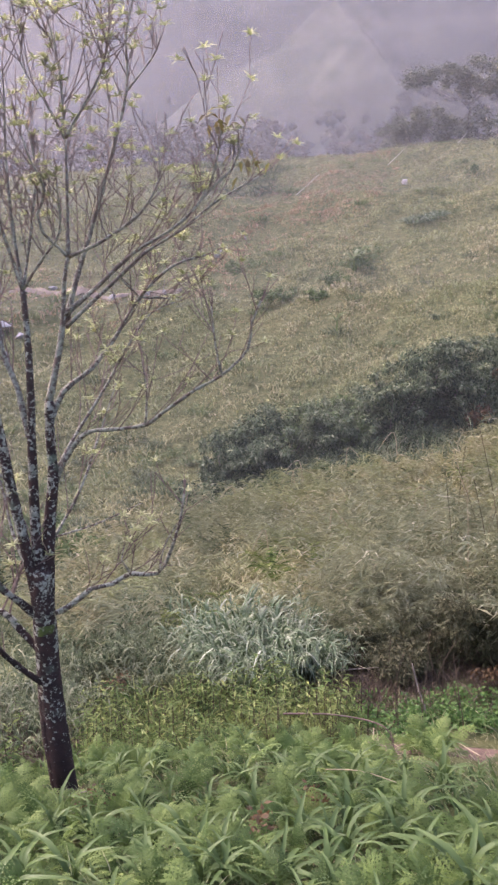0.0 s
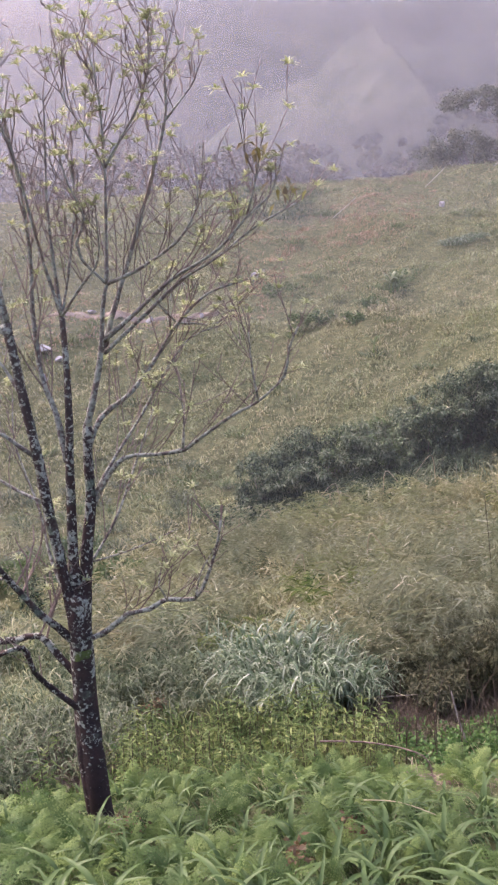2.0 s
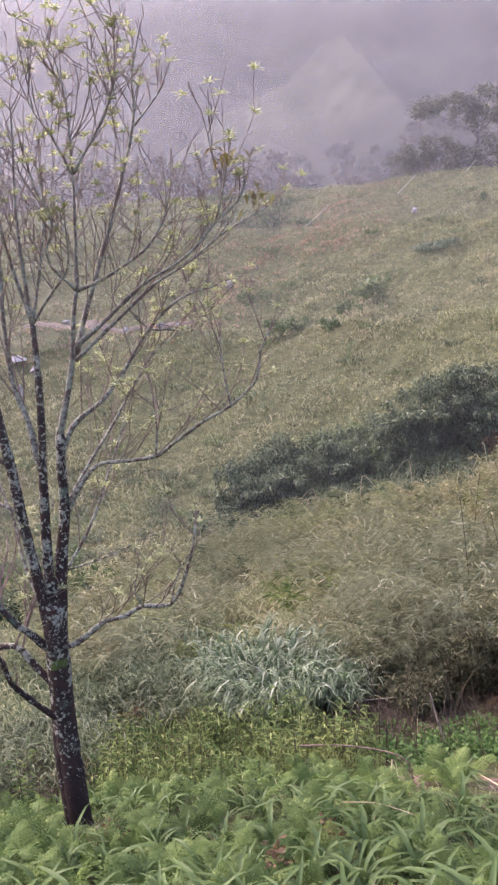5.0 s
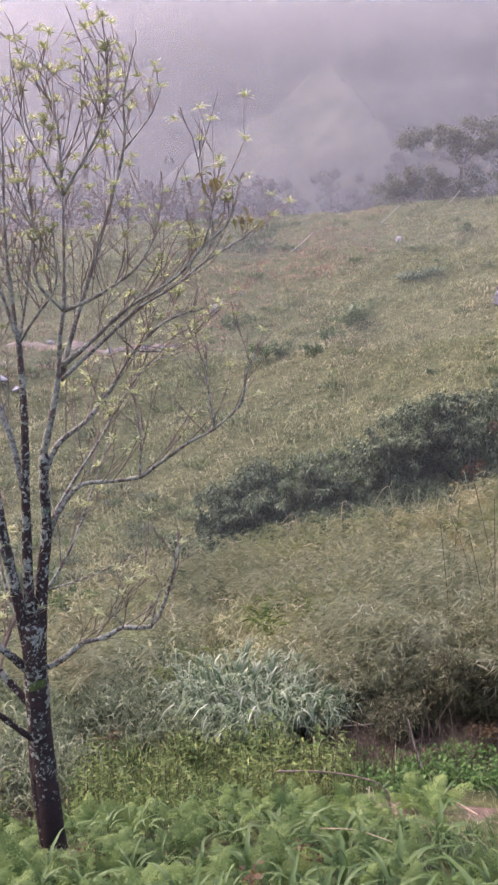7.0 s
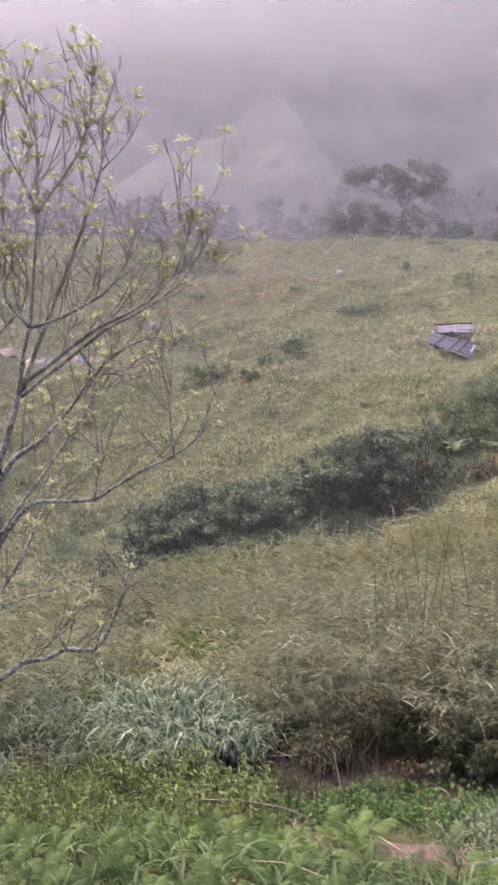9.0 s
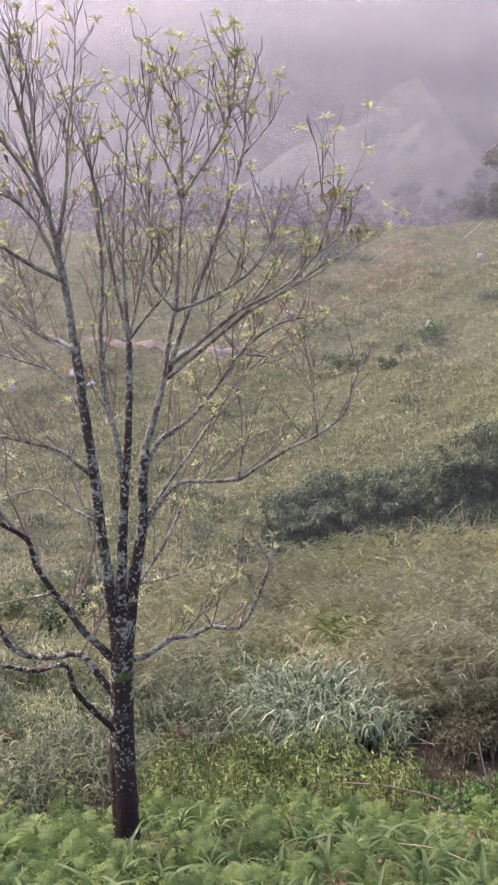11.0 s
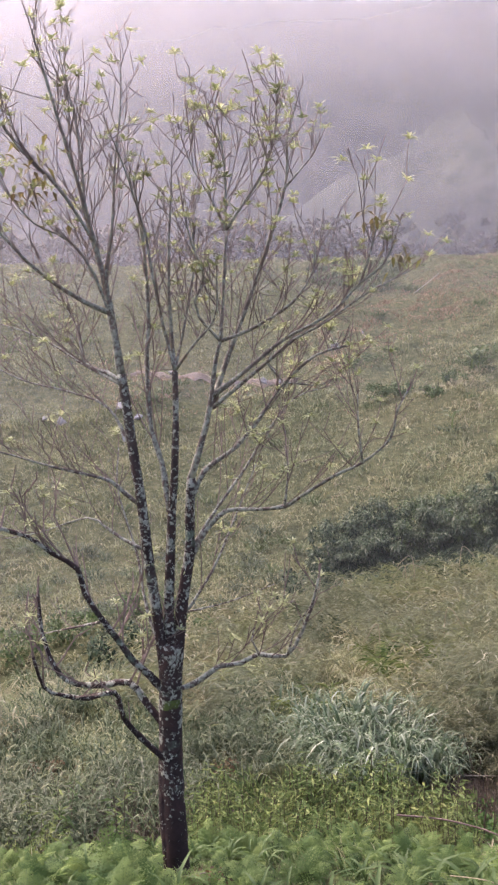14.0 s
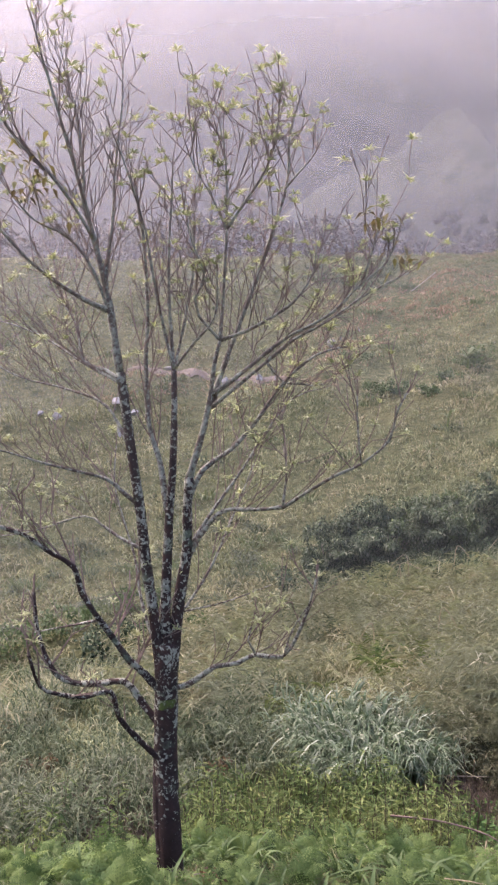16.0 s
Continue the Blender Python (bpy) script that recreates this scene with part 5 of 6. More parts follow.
# ---------------------------------------------------------------- shrubs in the gully
def shrub(name, label, az_, r_, w, h, leaves, size, material, seed, group="", lift=0.0, category="shrub", vine=False, wide=0.56, fall=0.15):
    g = np.random.default_rng(seed)
    x, y, z = spot(az_, r_, lift)
    t = thing(name, label, category, pose(x, y, z), group)
    n = 22
    cs = [(g.uniform(-1, 1) * w * 0.50, g.uniform(-1, 1) * w * 0.36, h * g.uniform(0.10, 0.95)) for _ in range(n)]
    rad = [g.uniform(0.07, 0.22) * min(w, h * 1.3) for _ in range(n)]
    for c in cs[:4]:
        v, f, _ = tube([(c[0] * 0.1, c[1] * 0.1, -0.15), (c[0] * 0.5, c[1] * 0.5, c[2] * 0.45), c], 0.03 * h / 2, 0.008, 5)
        part("stem", mesh_of("stem", v, f, DEAD_WOOD), t)
    part("foliage", big_mesh("foliage", *leaf_cloud(g, cs, rad, leaves, size, 0.85, 0.35, wide, fall), material), t)
    if vine:
        top = [(c[0] * 1.1, c[1] - 0.22 * w, c[2] + 0.10 * h) for c in cs[::2]]
        part("vine", big_mesh("vine", *leaf_cloud(g, top, [0.5 * q for q in rad[::2]], leaves // 3, size * 1.5, 0.6, 0.2, wide, fall), VINE), t, "grey-green vine trailing over the shrub")
    return t


gully_rng = np.random.default_rng(57)
for i in range(26):
    row, k = i % 2, i // 2
    a = -4.7 - 1.22 * k - 0.5 * row + gully_rng.normal(0, 0.2)
    d = float(np.interp(a, [-20, -12, -4], [37.6, 36.4, 35.8])) + 1.7 * row + gully_rng.normal(0, 0.25)
    h = float(np.interp(a, [-20, -17, -14, -10.6, -7.2, -5.6, -4.4], [2.9, 2.9, 1.9, 1.7, 2.0, 2.0, 1.6])) * gully_rng.uniform(0.68, 1.15) * (0.95 if row else 1.0)
    mid = -14.5 < a < -8.2
    shrub("shrub", "grey-green shrub tangled with vines in the gully" if mid or row else "dense dark green shrub filling the gully", a, d, gully_rng.uniform(2.0, 2.6) * (0.8 if a > -5.2 else 1.0), h, 3700, 0.12, (CREEPER if k % 3 == 1 else VINE) if mid else (VINE if row and k % 2 else BUSH), 300 + i, "gully shrubs", vine=True, wide=0.32, fall=0.7)
for i, (a, d, w, h) in enumerate(((-22.3, 42.5, 2.2, 1.2), (-24.2, 44.0, 2.2, 1.1), (-26.4, 45.5, 2.4, 1.2), (-28.4, 43.5, 2.6, 1.6), (-23.0, 47.0, 2.2, 1.1), (-21.0, 44.5, 2.2, 1.1), (-30.5, 44.0, 3.2, 2.2))):
    shrub("shrub", "grey-green shrub on the hillside above the gully", a, d, w, h, 2000, 0.14, (BUSH, CREEPER, VINE)[i % 3], 330 + i, "hillside shrubs")
for i, (a, d, w, h) in enumerate(((1.2, 30.5, 1.6, 0.9), (4.5, 31.5, 1.9, 1.0), (9.0, 30.0, 2.2, 1.1), (11.5, 32.5, 1.8, 1.0), (-1.8, 32.0, 1.4, 0.8), (14.5, 31.0, 2.0, 1.2), (-3.0, 33.8, 1.5, 1.3), (7.0, 34.5, 1.6, 0.9))):
    shrub("shrub", "low grey-green shrub in the bottom of the gully", a, d, w, h, 800, 0.13, CREEPER if i % 2 else BUSH, 350 + i, "hillside shrubs")

# long drooping leaves among the gully shrubs
hanging = [grass_clump_mesh("gully_tussock", 420 + i, 110, 0.6, 0.7, h1, 0.045, 1.15, m_, 3, 0.9) for i, (h1, m_) in enumerate(((1.9, BUSH), (1.7, VINE), (1.4, SILVER_GRASS), (1.5, HILL_GREEN), (1.4, SILVER_GRASS)))]
for i in range(120):
    a = plant_rng.uniform(-29, -3.5)
    d = np.interp(a, [-29, -22, -19, -12, -4], [42.5, 40.5, 36.6, 34.9, 33.6]) + plant_rng.uniform(-1.2, np.interp(a, [-29, -19, -12, -4], [6.0, 4.5, 2.2, 2.2]))
    tall = np.interp(a, [-29, -20, -17, -12, -8, -4], [0.85, 0.95, 1.0, 0.75, 0.7, 0.8])
    k = int(plant_rng.choice(3, p=(0.4, 0.4, 0.2))) if a > -20 else int(plant_rng.choice(3, p=(0.3, 0.4, 0.3)))
    set_clump("gully_tussock", hanging[k], a, float(d), plant_rng.uniform(0.7, 1.1) * tall, "drooping dark leafy tussock among the gully shrubs", "grass tussock", "gully tussocks")

# softer growth in the gully behind the tree
for i in range(90):
    a, d = scatter(plant_rng, 1, -3, 18, 25, 43, 1.6)
    set_clump("gully_tussock", hanging[3 + int(plant_rng.integers(0, 2))] if i % 4 else hanging[1], float(a[0]), float(d[0]), plant_rng.uniform(0.3, 0.62), "grey-green tussock in the gully behind the tree", "grass tussock", "gully tussocks")

# low bushes and tussocks scattered over the far hillside
for i, (a, d, w, h) in enumerate(((-12.8, 60.2, 1.6, 1.1), (-13.5, 62.6, 1.7, 1.3), (-23.0, 74.8, 1.4, 1.5), (-19.4, 82.0, 1.0, 0.8), (-7.2, 56.6, 1.3, 1.3), (-5.9, 63.8, 1.8, 1.1), (-26.8, 76.0, 2.6, 2.0), (-8.6, 57.5, 1.5, 0.9), (-11.7, 57.6, 1.3, 0.8), (-10.5, 55.4, 1.4, 0.7), (-28.0, 71.0, 2.4, 1.6))):
    shrub("shrub", "small green bush on the open hillside", a, d, w, h * 0.8, 600, 0.14, CREEPER, 370 + i, "hillside shrubs")
hill_clump = [grass_clump_mesh("grass_tussock", 400 + i, 90, 0.7, 0.35, 0.8, 0.05, 0.9, m_, 3) for i, m_ in enumerate((VINE, HILL_GREEN, HILL_GRASS, HILL_GREEN))]
for i in range(265):
    a, d = scatter(plant_rng, 1, -36, 24, 38, 97, 1.3)
    set_clump("grass_tussock", hill_clump[int(plant_rng.integers(0, 4))], float(a[0]), float(d[0]), plant_rng.uniform(0.5, 1.15), "green grass tussock on the far hillside", "grass tussock", "hillside tussocks", 0.1)
big_tussock = grass_clump_mesh("grass_tussock", 410, 700, 0.95, 1.3, 2.4, 0.05, 0.95, VINE, 5, 0.85)
pale_tussock = grass_clump_mesh("grass_tussock", 412, 170, 0.85, 0.7, 1.3, 0.06, 1.0, SILVER_BRIGHT, 3, 0.85)
for a, d, s in ((-16.3, 69.4, 0.62), (-16.9, 69.8, 0.66), (-17.6, 70.4, 0.5)):
    set_clump("grass_tussock", pale_tussock, a, d, s * 1.3, "pale green drooping tussock on the open hillside", "grass tussock", "large tussocks")
for i in range(34):
    a = plant_rng.uniform(-9.5, -3.5)
    set_clump("grass_tussock", hill_clump[i % 2], a, plant_rng.uniform(84, 94.5) + 0.5 * (a + 6), plant_rng.uniform(0.9, 1.5), "grey-green grass tussock below the crest", "grass tussock", "hillside tussocks", 0.1)
for a, d, s in ((-25.4, 49.5, 1.0), (-26.6, 50.5, 0.9), (-24.3, 51.0, 0.7), (-28.3, 49.0, 0.9)):
    set_clump("grass_tussock", big_tussock, a, d, s, "large drooping grass tussock below the ruined hut", "grass tussock", "large tussocks")

# ---------------------------------------------------------------- rocks, poles, ruined hut, banana plants on the hillside
def rock(az_, r_, w, h, seed):
    w, h = w * 0.75, h * 0.7
    g = np.random.default_rng(seed)
    bm = bmesh.new()
    for _ in range(16):
        v = g.normal(0, 1, 3)
        v /= np.linalg.norm(v)
        bm.verts.new((v[0] * w * 0.5 * g.uniform(0.6, 1.1), v[1] * w * 0.4 * g.uniform(0.6, 1.1), v[2] * h * 0.6 * g.uniform(0.5, 1.0)))
    hull = bmesh.ops.convex_hull(bm, input=bm.verts[:])
    bmesh.ops.delete(bm, geom=[q for q in hull["geom_interior"] if isinstance(q, bmesh.types.BMVert)], context="VERTS")
    bmesh.ops.bevel(bm, geom=bm.edges[:], offset=0.03, segments=1, affect="EDGES")
    me = bpy.data.meshes.new("rock")
    bm.to_mesh(me)
    bm.free()
    me.materials.append(ROCK if az_ != -15.75 else WHITE_ROCK)
    x, y, z = spot(az_, r_)
    ob = new("rock", me)
    ob.matrix_basis = pose(x, y, z + h * 0.4, 0, 0, seed * 47)
    return tagged(ob, "pale weathered rock lying in the hillside grass", "rock", "hillside rocks")


for i, (a, d, w, h) in enumerate(((-15.75, 80.2, 1.3, 0.75), (-4.7, 67.0, 1.15, 1.1), (-0.4, 62.3, 1.0, 0.9), (1.6, 62.0, 1.1, 0.8), (8.0, 57.8, 2.0, 0.7), (7.2, 57.2, 1.4, 0.6), (-6.4, 71.1, 0.5, 0.5), (-3.6, 90.5, 0.8, 0.9),
                                  (-1.5, 62.2, 0.7, 0.6), (8.0, 53.8, 0.6, 1.5), (11.6, 55.7, 0.9, 1.0), (5.0, 64.0, 1.1, 0.5), (12.6, 57.0, 0.8, 0.7), (-5.3, 69.0, 0.4, 0.4))):
    rock(a, d, w, h, i + 1)

for i, (a, d, l, lean) in enumerate(((-9.4, 82.4, 2.6, 52), (-14.75, 88.8, 2.3, 49), (-18.6, 94.5, 1.5, 45))):
    x, y, z = spot(a, d)
    v, f, _ = tube([(0, 0, -0.2), (0.02, 0, l * 0.5), (0, 0.02, l)], 0.034, 0.024, 6)
    ob = new("pole", mesh_of("pole", v, f, PALE_POLE, True))
    ob.matrix_basis = pose(x, y, z, 0, lean, 0)
    tagged(ob, "pale leaning wooden pole on the hillside", "pole", group="leaning poles")


def box_mesh(name, sx, sy, sz, material, bevel=0.006):
    bm = bmesh.new()
    bmesh.ops.create_cube(bm, size=1)
    for v in bm.verts:
        v.co = Vector((v.co.x * sx, v.co.y * sy, v.co.z * sz))
    bmesh.ops.bevel(bm, geom=bm.edges[:], offset=bevel, segments=1, affect="EDGES")
    me = bpy.data.meshes.new(name)
    bm.to_mesh(me)
    bm.free()
    me.materials.append(material)
    return me


hx, hy, hz = spot(-22.4, 59.4)
hut = thing("ruined_hut", "small collapsed hut of grey weathered boards in the grass", "hut", pose(hx, hy, hz, 0, 0, -20))
lower = part("lower_roof", box_mesh("lower_roof", 2.6, 0.85, 0.03, BOARD_DARK), hut, "fallen lower roof slope", pose(-0.04, -0.45, 0.60, 50, 12, 4))
plank_me = box_mesh("plank", 2.7, 0.15, 0.03, BOARD, 0.01)
for k in range(7):
    part("plank", plank_me, lower, at=pose(0.07 * ((k * 3) % 4) - 0.1, -0.46 + 0.15 * k, 0.036 + 0.012 * (k % 2), 0, 0, (k - 5) * 1.6 + (k * 7 % 5 - 2) * 0.6))
batten_me = box_mesh("batten", 0.09, 1.25, 0.05, BOARD_DARK, 0.012)
for k, a in ((-0.72, -34), (0.22, -30), (0.75, -26)):
    part("batten", batten_me, lower, at=pose(k, 0, 0.085, 0, 0, a))
part("edge_board", box_mesh("edge_board", 0.12, 0.62, 0.06, BOARD_EDGE, 0.015), lower, "bleached edge board", pose(1.30, -0.02, 0.09, 0, 0, -14))
upper = part("upper_roof", box_mesh("upper_roof", 2.4, 0.95, 0.03, BOARD_DARK), hut, "sagging upper roof slope", pose(0.02, 0.30, 1.52, 24, -5, 2))
top_me = box_mesh("plank", 1.24, 0.17, 0.035, BOARD, 0.01)
for k in range(5):
    for side in (-1, 1):                                # two lengths that sag towards the ends
        part("plank", top_me, upper, at=pose(side * 0.6, -0.40 + 0.19 * k, 0.036 + 0.010 * (k % 2) - 0.02 * (side < 0), 0, side * 3.5, (k * 5 % 3 - 1) * 1.2))
for side in (-1, 1):
    part("edge_board", box_mesh("edge_board", 1.2, 0.05, 0.10, BOARD_EDGE if side > 0 else BOARD, 0.015), upper, "bleached edge board", pose(side * 0.6, -0.50, -0.01, 0, side * 3.5, 0))
part("rim_board", box_mesh("rim_board", 2.3, 0.08, 0.09, BOARD_DARK, 0.015), upper, "dark top rim board", pose(0.06, 0.47, 0.09, 0, 2, 1))
part("end_board", box_mesh("end_board", 0.10, 0.16, 0.14, BOARD_EDGE, 0.02), upper, "bleached board end", pose(-1.2, -0.44, 0.04))
# added back wall; its dark colour stands in for the shadow under the roof
back_me = box_mesh("wall_board", 0.22, 0.04, 1.2, BOARD_DARK, 0.01)
for k in range(9):
    part("wall_board", back_me, hut, at=pose(-0.95 + 0.235 * k, 0.35, 0.85, 0, (k * 5 % 7 - 3), 0))
broken_me = box_mesh("broken_board", 0.13, 0.04, 0.75, BOARD_BROWN, 0.012)
for k in range(5):
    part("broken_board", broken_me, hut, "broken brown board", pose(0.62 + 0.13 * k, -0.02 - 0.05 * (k % 2), 1.05 + 0.05 * (k % 3), 4 * (k % 3), (k * 5 % 7 - 3) * 7, 0))
for k in range(3):
    part("broken_board", box_mesh("broken_board", 0.9 - 0.2 * k, 0.05, 0.08, BOARD_BROWN if k else BOARD, 0.012), hut, "", pose(0.62 - 0.2 * k, -0.12, 1.18 - 0.11 * k, 0, 6 - 7 * k, 5))
post_me = box_mesh("post", 0.1, 0.1, 1.9, DEAD_WOOD, 0.012)
for px_, py_ in ((-1.0, -0.1), (1.0, -0.1), (-1.0, 0.55), (1.0, 0.55)):
    part("post", post_me, hut, at=pose(px_, py_, 0.62, 0, 4, 0))


def banana_plant(az_, r_, s, count, seed):
    g = np.random.default_rng(seed)
    x, y, z = spot(az_, r_)
    t = thing("banana_plant", "young banana plant with broad pale green leaves", "banana plant", pose(x, y, z), "banana plants")
    v, f, _ = tube([(0, 0, -0.1), (0.03, 0, 0.5 * s), (0.05, 0.02, 1.0 * s)], 0.10 * s, 0.06 * s, 8)
    part("stem", mesh_of("stem", v, f, WEED, True), t)
    for k in range(count):
        V, F, n = [], [], 8
        l, w, up = g.uniform(1.1, 1.6) * s, 0.36 * s, g.uniform(1.0, 2.2)
        for i in range(n + 1):
            u = i / n
            hw = w * 0.5 * math.sin(math.pi * min(u * 0.9 + 0.08, 1)) ** 0.7
            c = Vector((l * 0.8 * u, 0, l * (up * u - 0.75 * up * u * u)))
            V += [c + Vector((0, -hw, -hw * 0.3)), c, c + Vector((0, hw, -hw * 0.3))]
            if i:
                o = (i - 1) * 3
                F += [(o, o + 1, o + 4, o + 3), (o + 1, o + 2, o + 5, o + 4)]
        part("leaf", mesh_of("leaf", [tuple(q) for q in V], F, BANANA, True), t, at=pose(0.05, 0, 0.95 * s, 0, 0, 360 * k / count + g.normal(0, 20)))
    return t


banana_plant(-22.8, 41.6, 0.6, 8, 1)
banana_plant(-26.5, 42.6, 0.65, 8, 2)
banana_plant(-24.9, 42.0, 0.55, 7, 3)
banana_plant(-11.6, 50.8, 0.5, 5, 5)
banana_plant(-12.7, 59.6, 0.75, 7, 6)
banana_plant(-13.1, 60.4, 0.7, 6, 7)


# a dark tree over the end of the gully
shrub("tree", "dark leafy tree standing over the end of the gully", -30.6, 51.0, 4.6, 5.4, 4200, 0.20, BUSH, 440, category="tree", wide=0.4, fall=0.5)

# a dark tree fern on the slope beside the hut
x, y, z = spot(-28.2, 50.0)
tree_fern = thing("tree_fern", "dark tree fern with drooping fronds on the hillside", "tree fern", pose(x, y, z))
v, f, _ = tube([(0, 0, -0.2), (0.08, 0, 1.2), (0.05, 0.05, 2.4)], 0.16, 0.11, 8)
part("trunk", mesh_of("trunk", v, f, DEAD_WOOD, True), tree_fern)
part("crown", grass_clump_mesh("crown", 430, 150, 0.25, 1.0, 1.7, 0.09, 1.6, BUSH, 5, 0.95), tree_fern, at=pose(0.05, 0.05, 2.35))
part("dead_fronds", grass_clump_mesh("dead_fronds", 431, 40, 0.2, 0.4, 0.8, 0.07, 1.6, DEAD_LEAF, 4, 1.7), tree_fern, "brown hanging dead fronds", pose(0.05, 0.05, 2.2))


# ---------------------------------------------------------------- trees on and behind the crest
def far_tree(name, label, az_, r_, h, w, lobes, leaves, size, seed, group, leaf):
    g = np.random.default_rng(seed)
    x, y, z = spot(az_, r_)
    t = thing(name, label, "tree", pose(x, y, z), group)
    cs = [(g.normal(0, w * 0.22), g.normal(0, w * 0.22), h * g.uniform(0.15, 0.9)) for _ in range(lobes)]
    rad = [g.uniform(0.07, 0.16) * w for _ in cs]
    trunk = [(0, 0, -0.3), (0.05 * w, 0, h * 0.25), (0.02 * w, 0, h * 0.5)]
    v, f, _ = tube(trunk, 0.022 * h, 0.014 * h, 7)
    part("trunk", mesh_of("trunk", v, f, BARK, True), t)
    for c in cs[:8]:
        v, f, _ = tube([trunk[1 + int(g.integers(0, 2))], (c[0] * 0.5, c[1] * 0.5, (c[2] + h * 0.4) * 0.5), c], 0.010 * h, 0.003 * h, 5)
        part("limb", mesh_of("limb", v, f, BARK), t)
    part("crown", big_mesh("crown", *leaf_cloud(g, cs, rad, leaves, size, 0.8, 0.2), leaf), t)
    return t


def crest_tree(az_, r_, seed):
    """A tree with a flat, broken crown carried on bare forks."""
    g = np.random.default_rng(seed)
    x, y, z = spot(az_, r_)
    t = thing("tree", "spreading flat-crowned tree with pale bare forks on the misty crest", "tree", pose(x, y, z), "crest trees")
    fork = Vector((0.3, 0, 3.2))
    v, f, _ = tube([(0, 0, -0.4), (0.1, 0, 1.6), tuple(fork)], 0.20, 0.15, 8)
    part("trunk", mesh_of("trunk", v, f, BARK, True), t)
    cs = [(g.uniform(-2.2, 5.0), g.uniform(-1.6, 1.6), 0.0) for _ in range(26)] + [(g.uniform(-5.8, -2.8), g.uniform(-1.0, 1.0), 0.0) for _ in range(9)]
    cs = [(a * 0.95, b, (6.5 + 0.9 * math.sin((a + 2.4) * 0.42) + g.uniform(-2.4, 0.25) * (1 - 0.06 * abs(a - 1.5))) if a > -2.5 else 6.1 + g.uniform(-0.7, 0.35)) for a, b, _ in cs]
    rad = [g.uniform(0.45, 1.05) for _ in cs]
    cs += [(g.uniform(-1.2, 2.2), g.uniform(-0.8, 0.8), g.uniform(4.2, 5.6)) for _ in range(9)]
    rad += [g.uniform(0.4, 0.8) for _ in range(9)]
    for c in cs[::5]:
        mid = Vector(c) * 0.5 + fork * 0.5 + Vector((g.normal(0, 0.3), 0, g.uniform(-0.3, 0.5)))
        v, f, _ = tube([tuple(fork), tuple(mid), c], 0.06, 0.012, 5)
        part("limb", mesh_of("limb", v, f, BARK), t)
    part("crown", big_mesh("crown", *leaf_cloud(g, cs, rad, 8500, 0.22, 0.75, 0.2), FAR_LEAF), t)
    return t


crest_tree(-19.2, 98.5, 501)
for i, (a, d, w, h) in enumerate(((-15.2, 98.5, 3.4, 2.9), (-16.3, 99, 3.2, 3.7), (-17.4, 98.5, 3.2, 3.0), (-18.6, 99, 3.0, 2.3), (-20.0, 99, 3.4, 2.6), (-22.3, 99, 3.2, 1.7), (-24.8, 99, 2.6, 1.5), (-26.2, 98.5, 3.0, 2.0), (-27.6, 98, 3.2, 2.4))):
    shrub("shrub", "dull green bush on the misty crest", a, d, w * 1.15, h * 1.15, 1500, 0.22, FAR_LEAF, 520 + i, "crest shrubs")
wood_rng = np.random.default_rng(541)
for i in range(32):
    a = 16.5 - 0.99 * i + wood_rng.normal(0, 0.3)
    d = wood_rng.uniform(122, 134) if a > -8.3 else wood_rng.uniform(150, 166)
    top = np.interp(a, [-15, -10, -8.6, -7.4, -6, -2.9, 1.4, 9, 17], [5.5, 5.6, 5.9, 7.5, 6.5, 7.4, 6.8, 6.2, 5.8])
    x, y, z = spot(a, d)
    h = EYE + d * math.tan(radians(float(top))) - z
    far_tree("tree", "dim misty tree in the wood behind the crest", a, d, h * wood_rng.uniform(0.84, 1.02), h * 0.66, 26, 2000, 0.72, 560 + i, "trees behind the crest", leaf=WOOD_LEAF)


# ---------------------------------------------------------------- sticks and dead wood near the path
def stick(name, label, points, r0, r1, material):
    feet = [Vector(spot(a, d, l)) for a, d, l in points]
    v, f, _ = tube(feet, r0, r1, 6)
    return tagged(new(name, mesh_of(name, v, f, material, True)), label, "stick", "sticks near the path")


stick("stick", "long pale dry stem lying across the ferns", [(-10.9, 7.55, 0.30), (-13.2, 7.3, 0.34), (-15.6, 7.1, 0.30)], 0.005, 0.0035, DRY_STEM)
stick("stick", "pale dry stem leaning beside the path", [(-18.4, 11.0, 0.25), (-20.6, 9.4, 0.12)], 0.008, 0.005, DRY_STEM)
stick("stick", "dead branch sticking up from the bank", [(-17.2, 12.4, 0.0), (-16.6, 12.5, 0.4), (-16.2, 12.6, 0.75)], 0.018, 0.008, DEAD_WOOD)
stick("stick", "dead branch lying along the bank", [(-7.9, 10.9, 0.50), (-11.3, 10.8, 0.52), (-14.5, 10.6, 0.36), (-15.1, 10.6, 0.0)], 0.013, 0.008, TWIG)
stick("stick", "pale stake standing beside the path", [(-13.6, 10.4, -0.02), (-13.8, 10.5, 0.36)], 0.010, 0.008, DRY_STEM)
stick("stick", "thin pale stem lying under the cane grass", [(-11.5, 13.5, 0.25), (-15.5, 13.5, 0.3)], 0.010, 0.008, DEAD_WOOD)
stick("stick", "bare dead twig standing before the cane grass", [(-17.5, 13.0, 0.0), (-18.0, 13.1, 0.5), (-19.0, 13.2, 0.9)], 0.009, 0.004, STALK)
stick("stick", "bare dead twig standing before the cane grass", [(-17.8, 13.0, 0.3), (-17.2, 13.0, 0.8), (-17.4, 13.0, 1.1)], 0.008, 0.004, STALK)
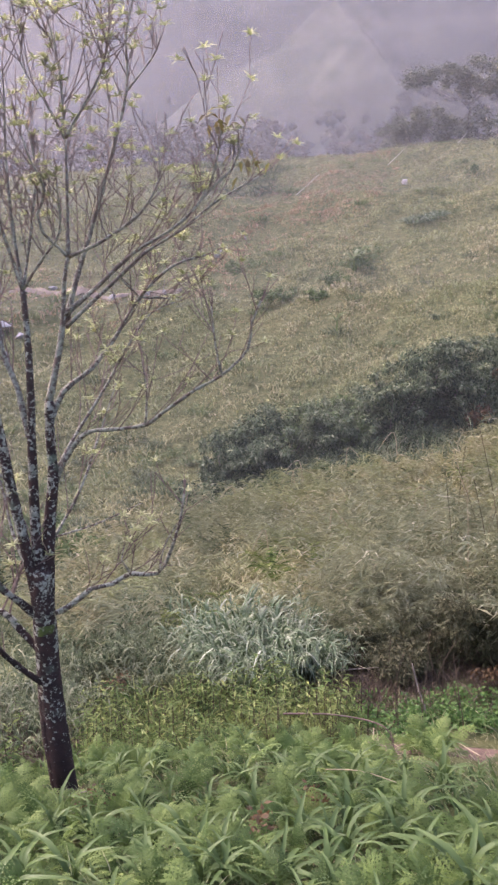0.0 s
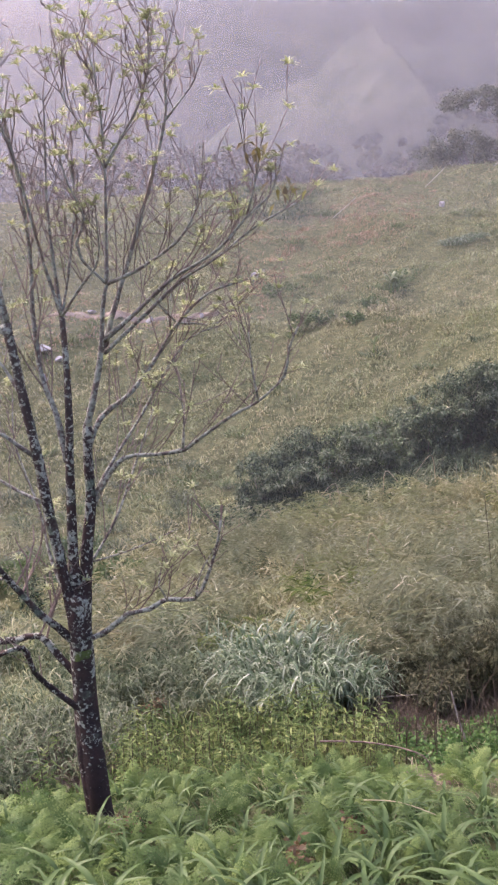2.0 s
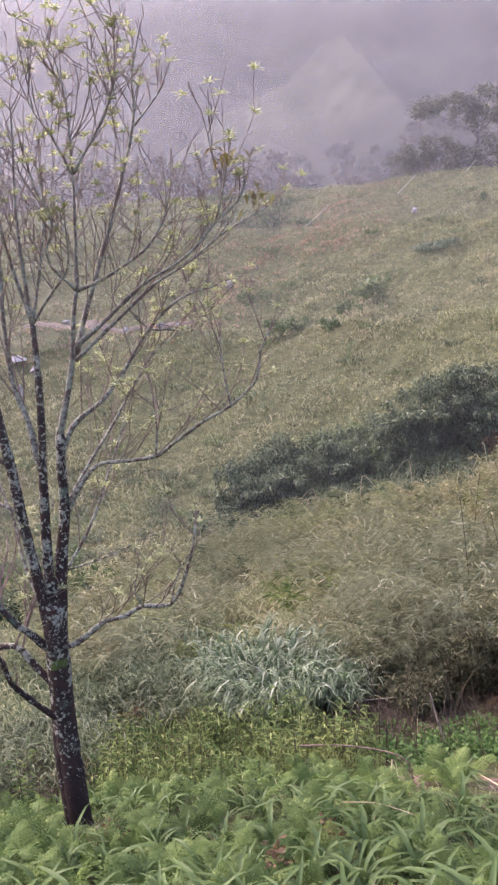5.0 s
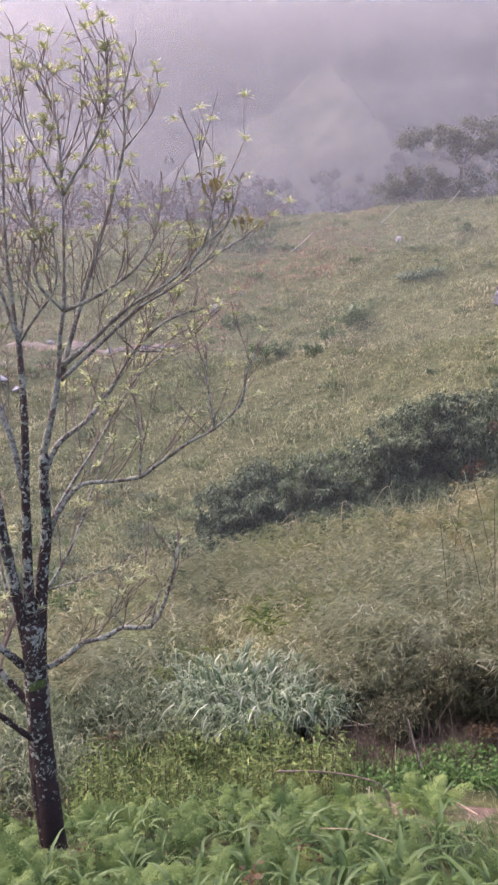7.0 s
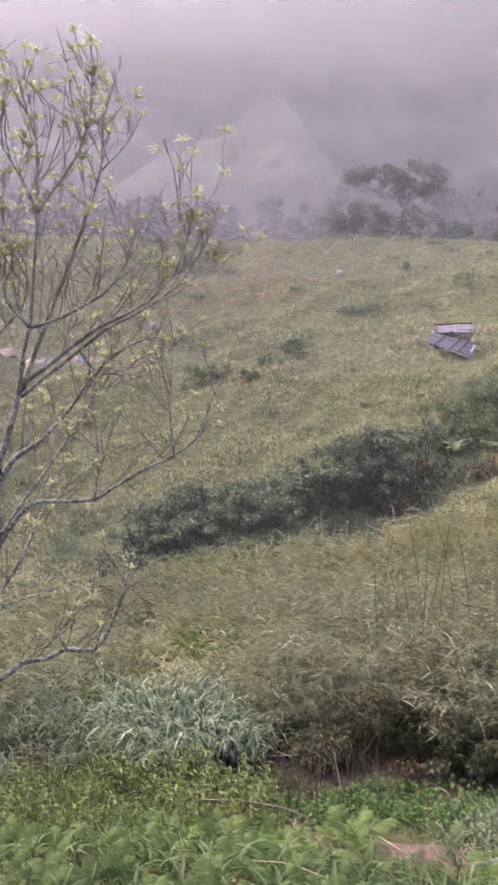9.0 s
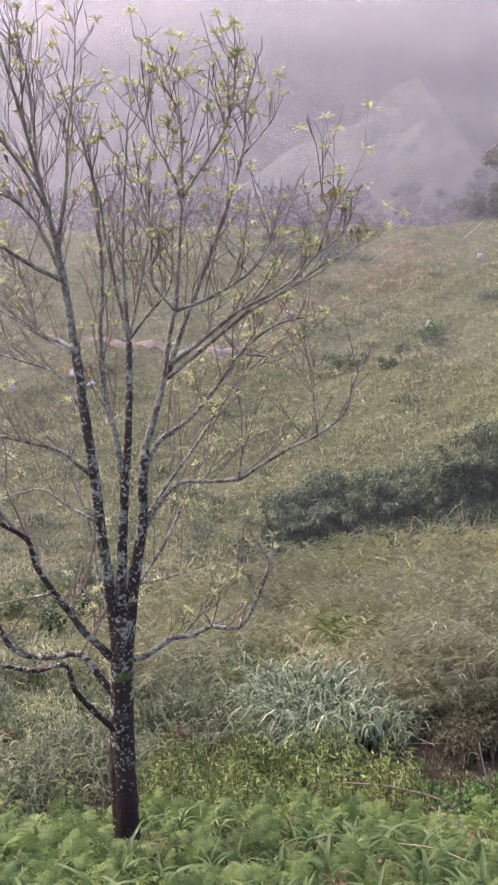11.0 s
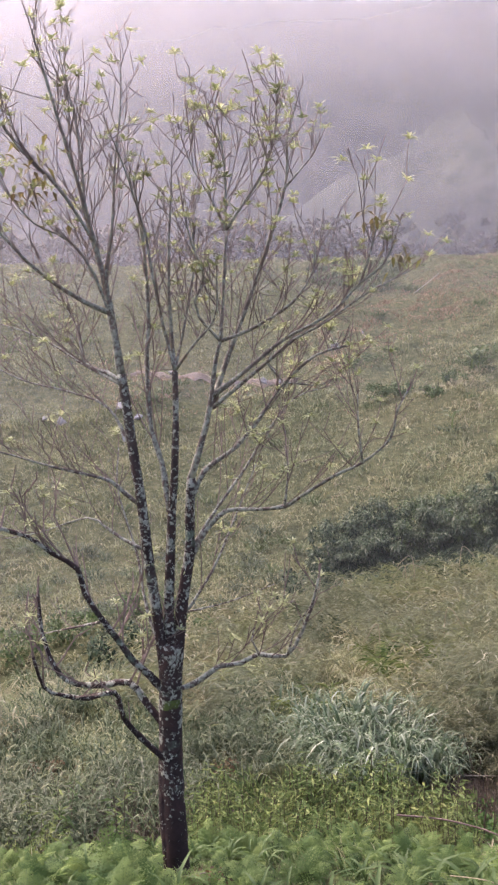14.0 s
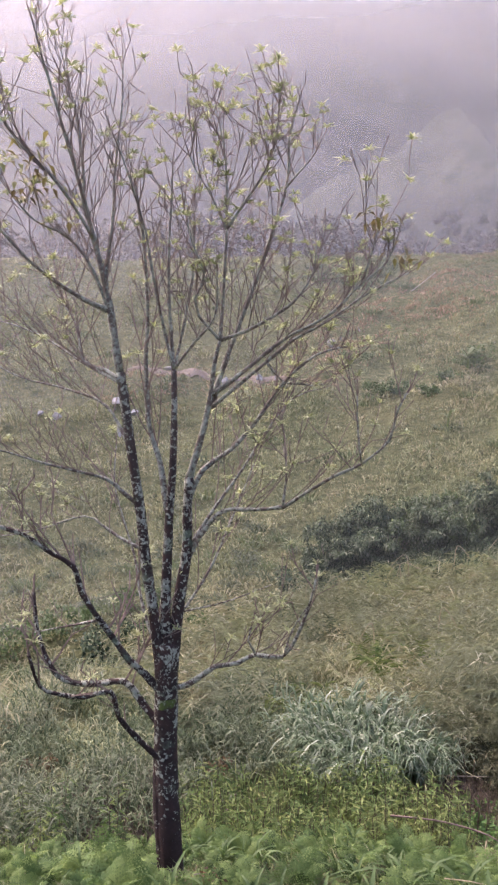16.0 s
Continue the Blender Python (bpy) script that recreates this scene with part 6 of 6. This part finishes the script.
for a, d, h, w in ((-8.6, 27.6, 0.95, -0.9), (-9.4, 27.8, 1.15, 0.8), (-8.9, 27.2, 1.0, 0.5), (-12.0, 28.4, 1.2, -0.6), (-15.2, 28.8, 1.3, 0.7), (-5.2, 26.6, 0.9, 0.6), (-3.0, 25.4, 1.0, -0.5), (-17.0, 20.5, 1.4, 0.8), (-11.0, 20.0, 1.2, -0.7), (-7.2, 19.2, 1.1, 0.6)):
    stick("broken_reed", "pale broken dry reed standing over the shelf's grass", [(a, d, 0.0), (a + w * 0.3, d, h), (a + w * 1.7, d - 0.2, h * 0.7)], 0.014, 0.008, DRY_STEM)
stem_rng = np.random.default_rng(83)
for i in range(22):
    a, d = stem_rng.uniform(-19.5, -11.5), stem_rng.uniform(11.6, 13.6)
    h, w = stem_rng.uniform(0.45, 1.05), stem_rng.normal(0, 0.9)
    stick("dead_stem", "thin bare brown stem standing on the bank", [(a, d, -0.05), (a + w * 0.4, d, h * 0.55), (a + w, d + 0.05, h)], 0.008, 0.004, STALK)
stick("log", "dark dead log lying in the grass", [(-25.2, 9.3, 0.10), (-28.6, 9.6, 0.22)], 0.05, 0.035, DEAD_WOOD)
stick("log", "grey dead log lying in the grass", [(-24.8, 8.9, 0.16), (-28.2, 9.2, 0.30)], 0.028, 0.02, BOARD)
stick("stick", "broken pale stem beside the fern", [(6.5, 7.6, 0.25), (4.8, 7.1, 0.40)], 0.006, 0.004, DEAD_WOOD)

# withered fern patches; the rusty leaf also stands for the gully bank's brown earth
RUST = leaf_material("rusty_leaf", [(0.0, (0.055, 0.036, 0.020)), (1.0, (0.175, 0.105, 0.052))])
for i, (a, d, n) in enumerate(((-10.2, 6.6, 150), (-7.0, 6.0, 70), (4.6, 7.3, 60), (3.0, 13.6, 200), (14.0, 14.0, 260), (11.5, 13.6, 200), (-20.5, 13.4, 220))):
    g = np.random.default_rng(600 + i)
    cs = [spot(a + g.uniform(-0.8, 0.8), d + g.uniform(-0.1, 0.1), 0.28) for _ in range(4)]
    ob = new("dead_fern", big_mesh("dead_fern", *leaf_cloud(g, cs, [0.08, 0.10, 0.07, 0.08], n, 0.05, 1.2, 0.2), RUST))
    tagged(ob, "withered rust-brown ferns among green ones", "fern", kind="stuff")

# old leaves left on the tree
old_v, old_f = [], []
for cx_, cy_, cz_, n, s in ((-1.15, -0.6, 6.62, 44, 0.15), (-1.02, -0.5, 6.40, 34, 0.13), (1.85, -0.36, 6.2, 18, 0.07), (2.06, -0.4, 5.9, 14, 0.08)):
    for k in range(n):
        p = Vector((cx_, cy_, cz_)) + Vector(tree_rng.normal(0, s, 3))
        leaf_card(old_v, old_f, p, Vector((tree_rng.normal(0, 1), tree_rng.normal(0, 1), -0.7)).normalized(), Vector((0, 0, 1)), tree_rng.uniform(0.08, 0.15), tree_rng.uniform(0.035, 0.055))
part("old_leaves", mesh_of("old_leaves", old_v, old_f, OLD_LEAF), tree, "withered brown leaves still hanging")

# fern fronds between the larger ferns, too many to count
def frond_carpet(n, seed):
    g = np.random.default_rng(seed)
    src = [(np.array([v.co for v in me.vertices]), [tuple(p.vertices) for p in me.polygons]) for me in frond_meshes]
    a, d = scatter(g, n, -36, 26, 4.2, 11.0, 1.7)
    sets = []
    for i in range(n):
        x, y = polar(a[i], d[i])
        if before_trunk(x, y) or (d[i] > 8.9 and -25 < a[i] < -12.5):
            continue
        v, f = src[i % 4]
        m = np.array(turned(float(x), float(y), float(land(x, y)) + g.uniform(0.02, 0.12), g.uniform(0, 360), g.uniform(0.26, 0.52), g.normal(0, 22), g.normal(-14, 22)))
        sets.append((v @ m[:3, :3].T + m[:3, 3], np.array([q for q in f if len(q) == 4]), np.array([q for q in f if len(q) == 3])))
    ob = new("fern_carpet", big_mesh("fern_carpet", *join(*sets), FERN_CARPET))
    return tagged(ob, "carpet of small green fern fronds on the near slope", "fern", kind="stuff")


# darker than the large ferns: shade between them is put into this green
FERN_CARPET = leaf_material("shaded_small_fern", [(0.0, (0.0336, 0.0617, 0.0188)), (1.0, (0.0336, 0.0617, 0.0188))], spec=0.15, by="each", fine=(0.0751, 0.111, 0.0342), fine_scale=3.5)
frond_carpet(640, 77)

# leafy clumps added in place of the brown earth of the bank
for i, (a, d, w, h) in enumerate(((-25.6, 39.6, 1.6, 0.9), (-24.6, 39.8, 1.2, 0.7), (-21.6, 39.6, 1.1, 0.9), (-19.9, 36.2, 0.9, 0.8))):
    shrub("shrub", "reddish-brown leafy clump standing in for bare earth on the gully bank", a, d, w, h, 500, 0.12, RUST, 640 + i, "withered shrubs")
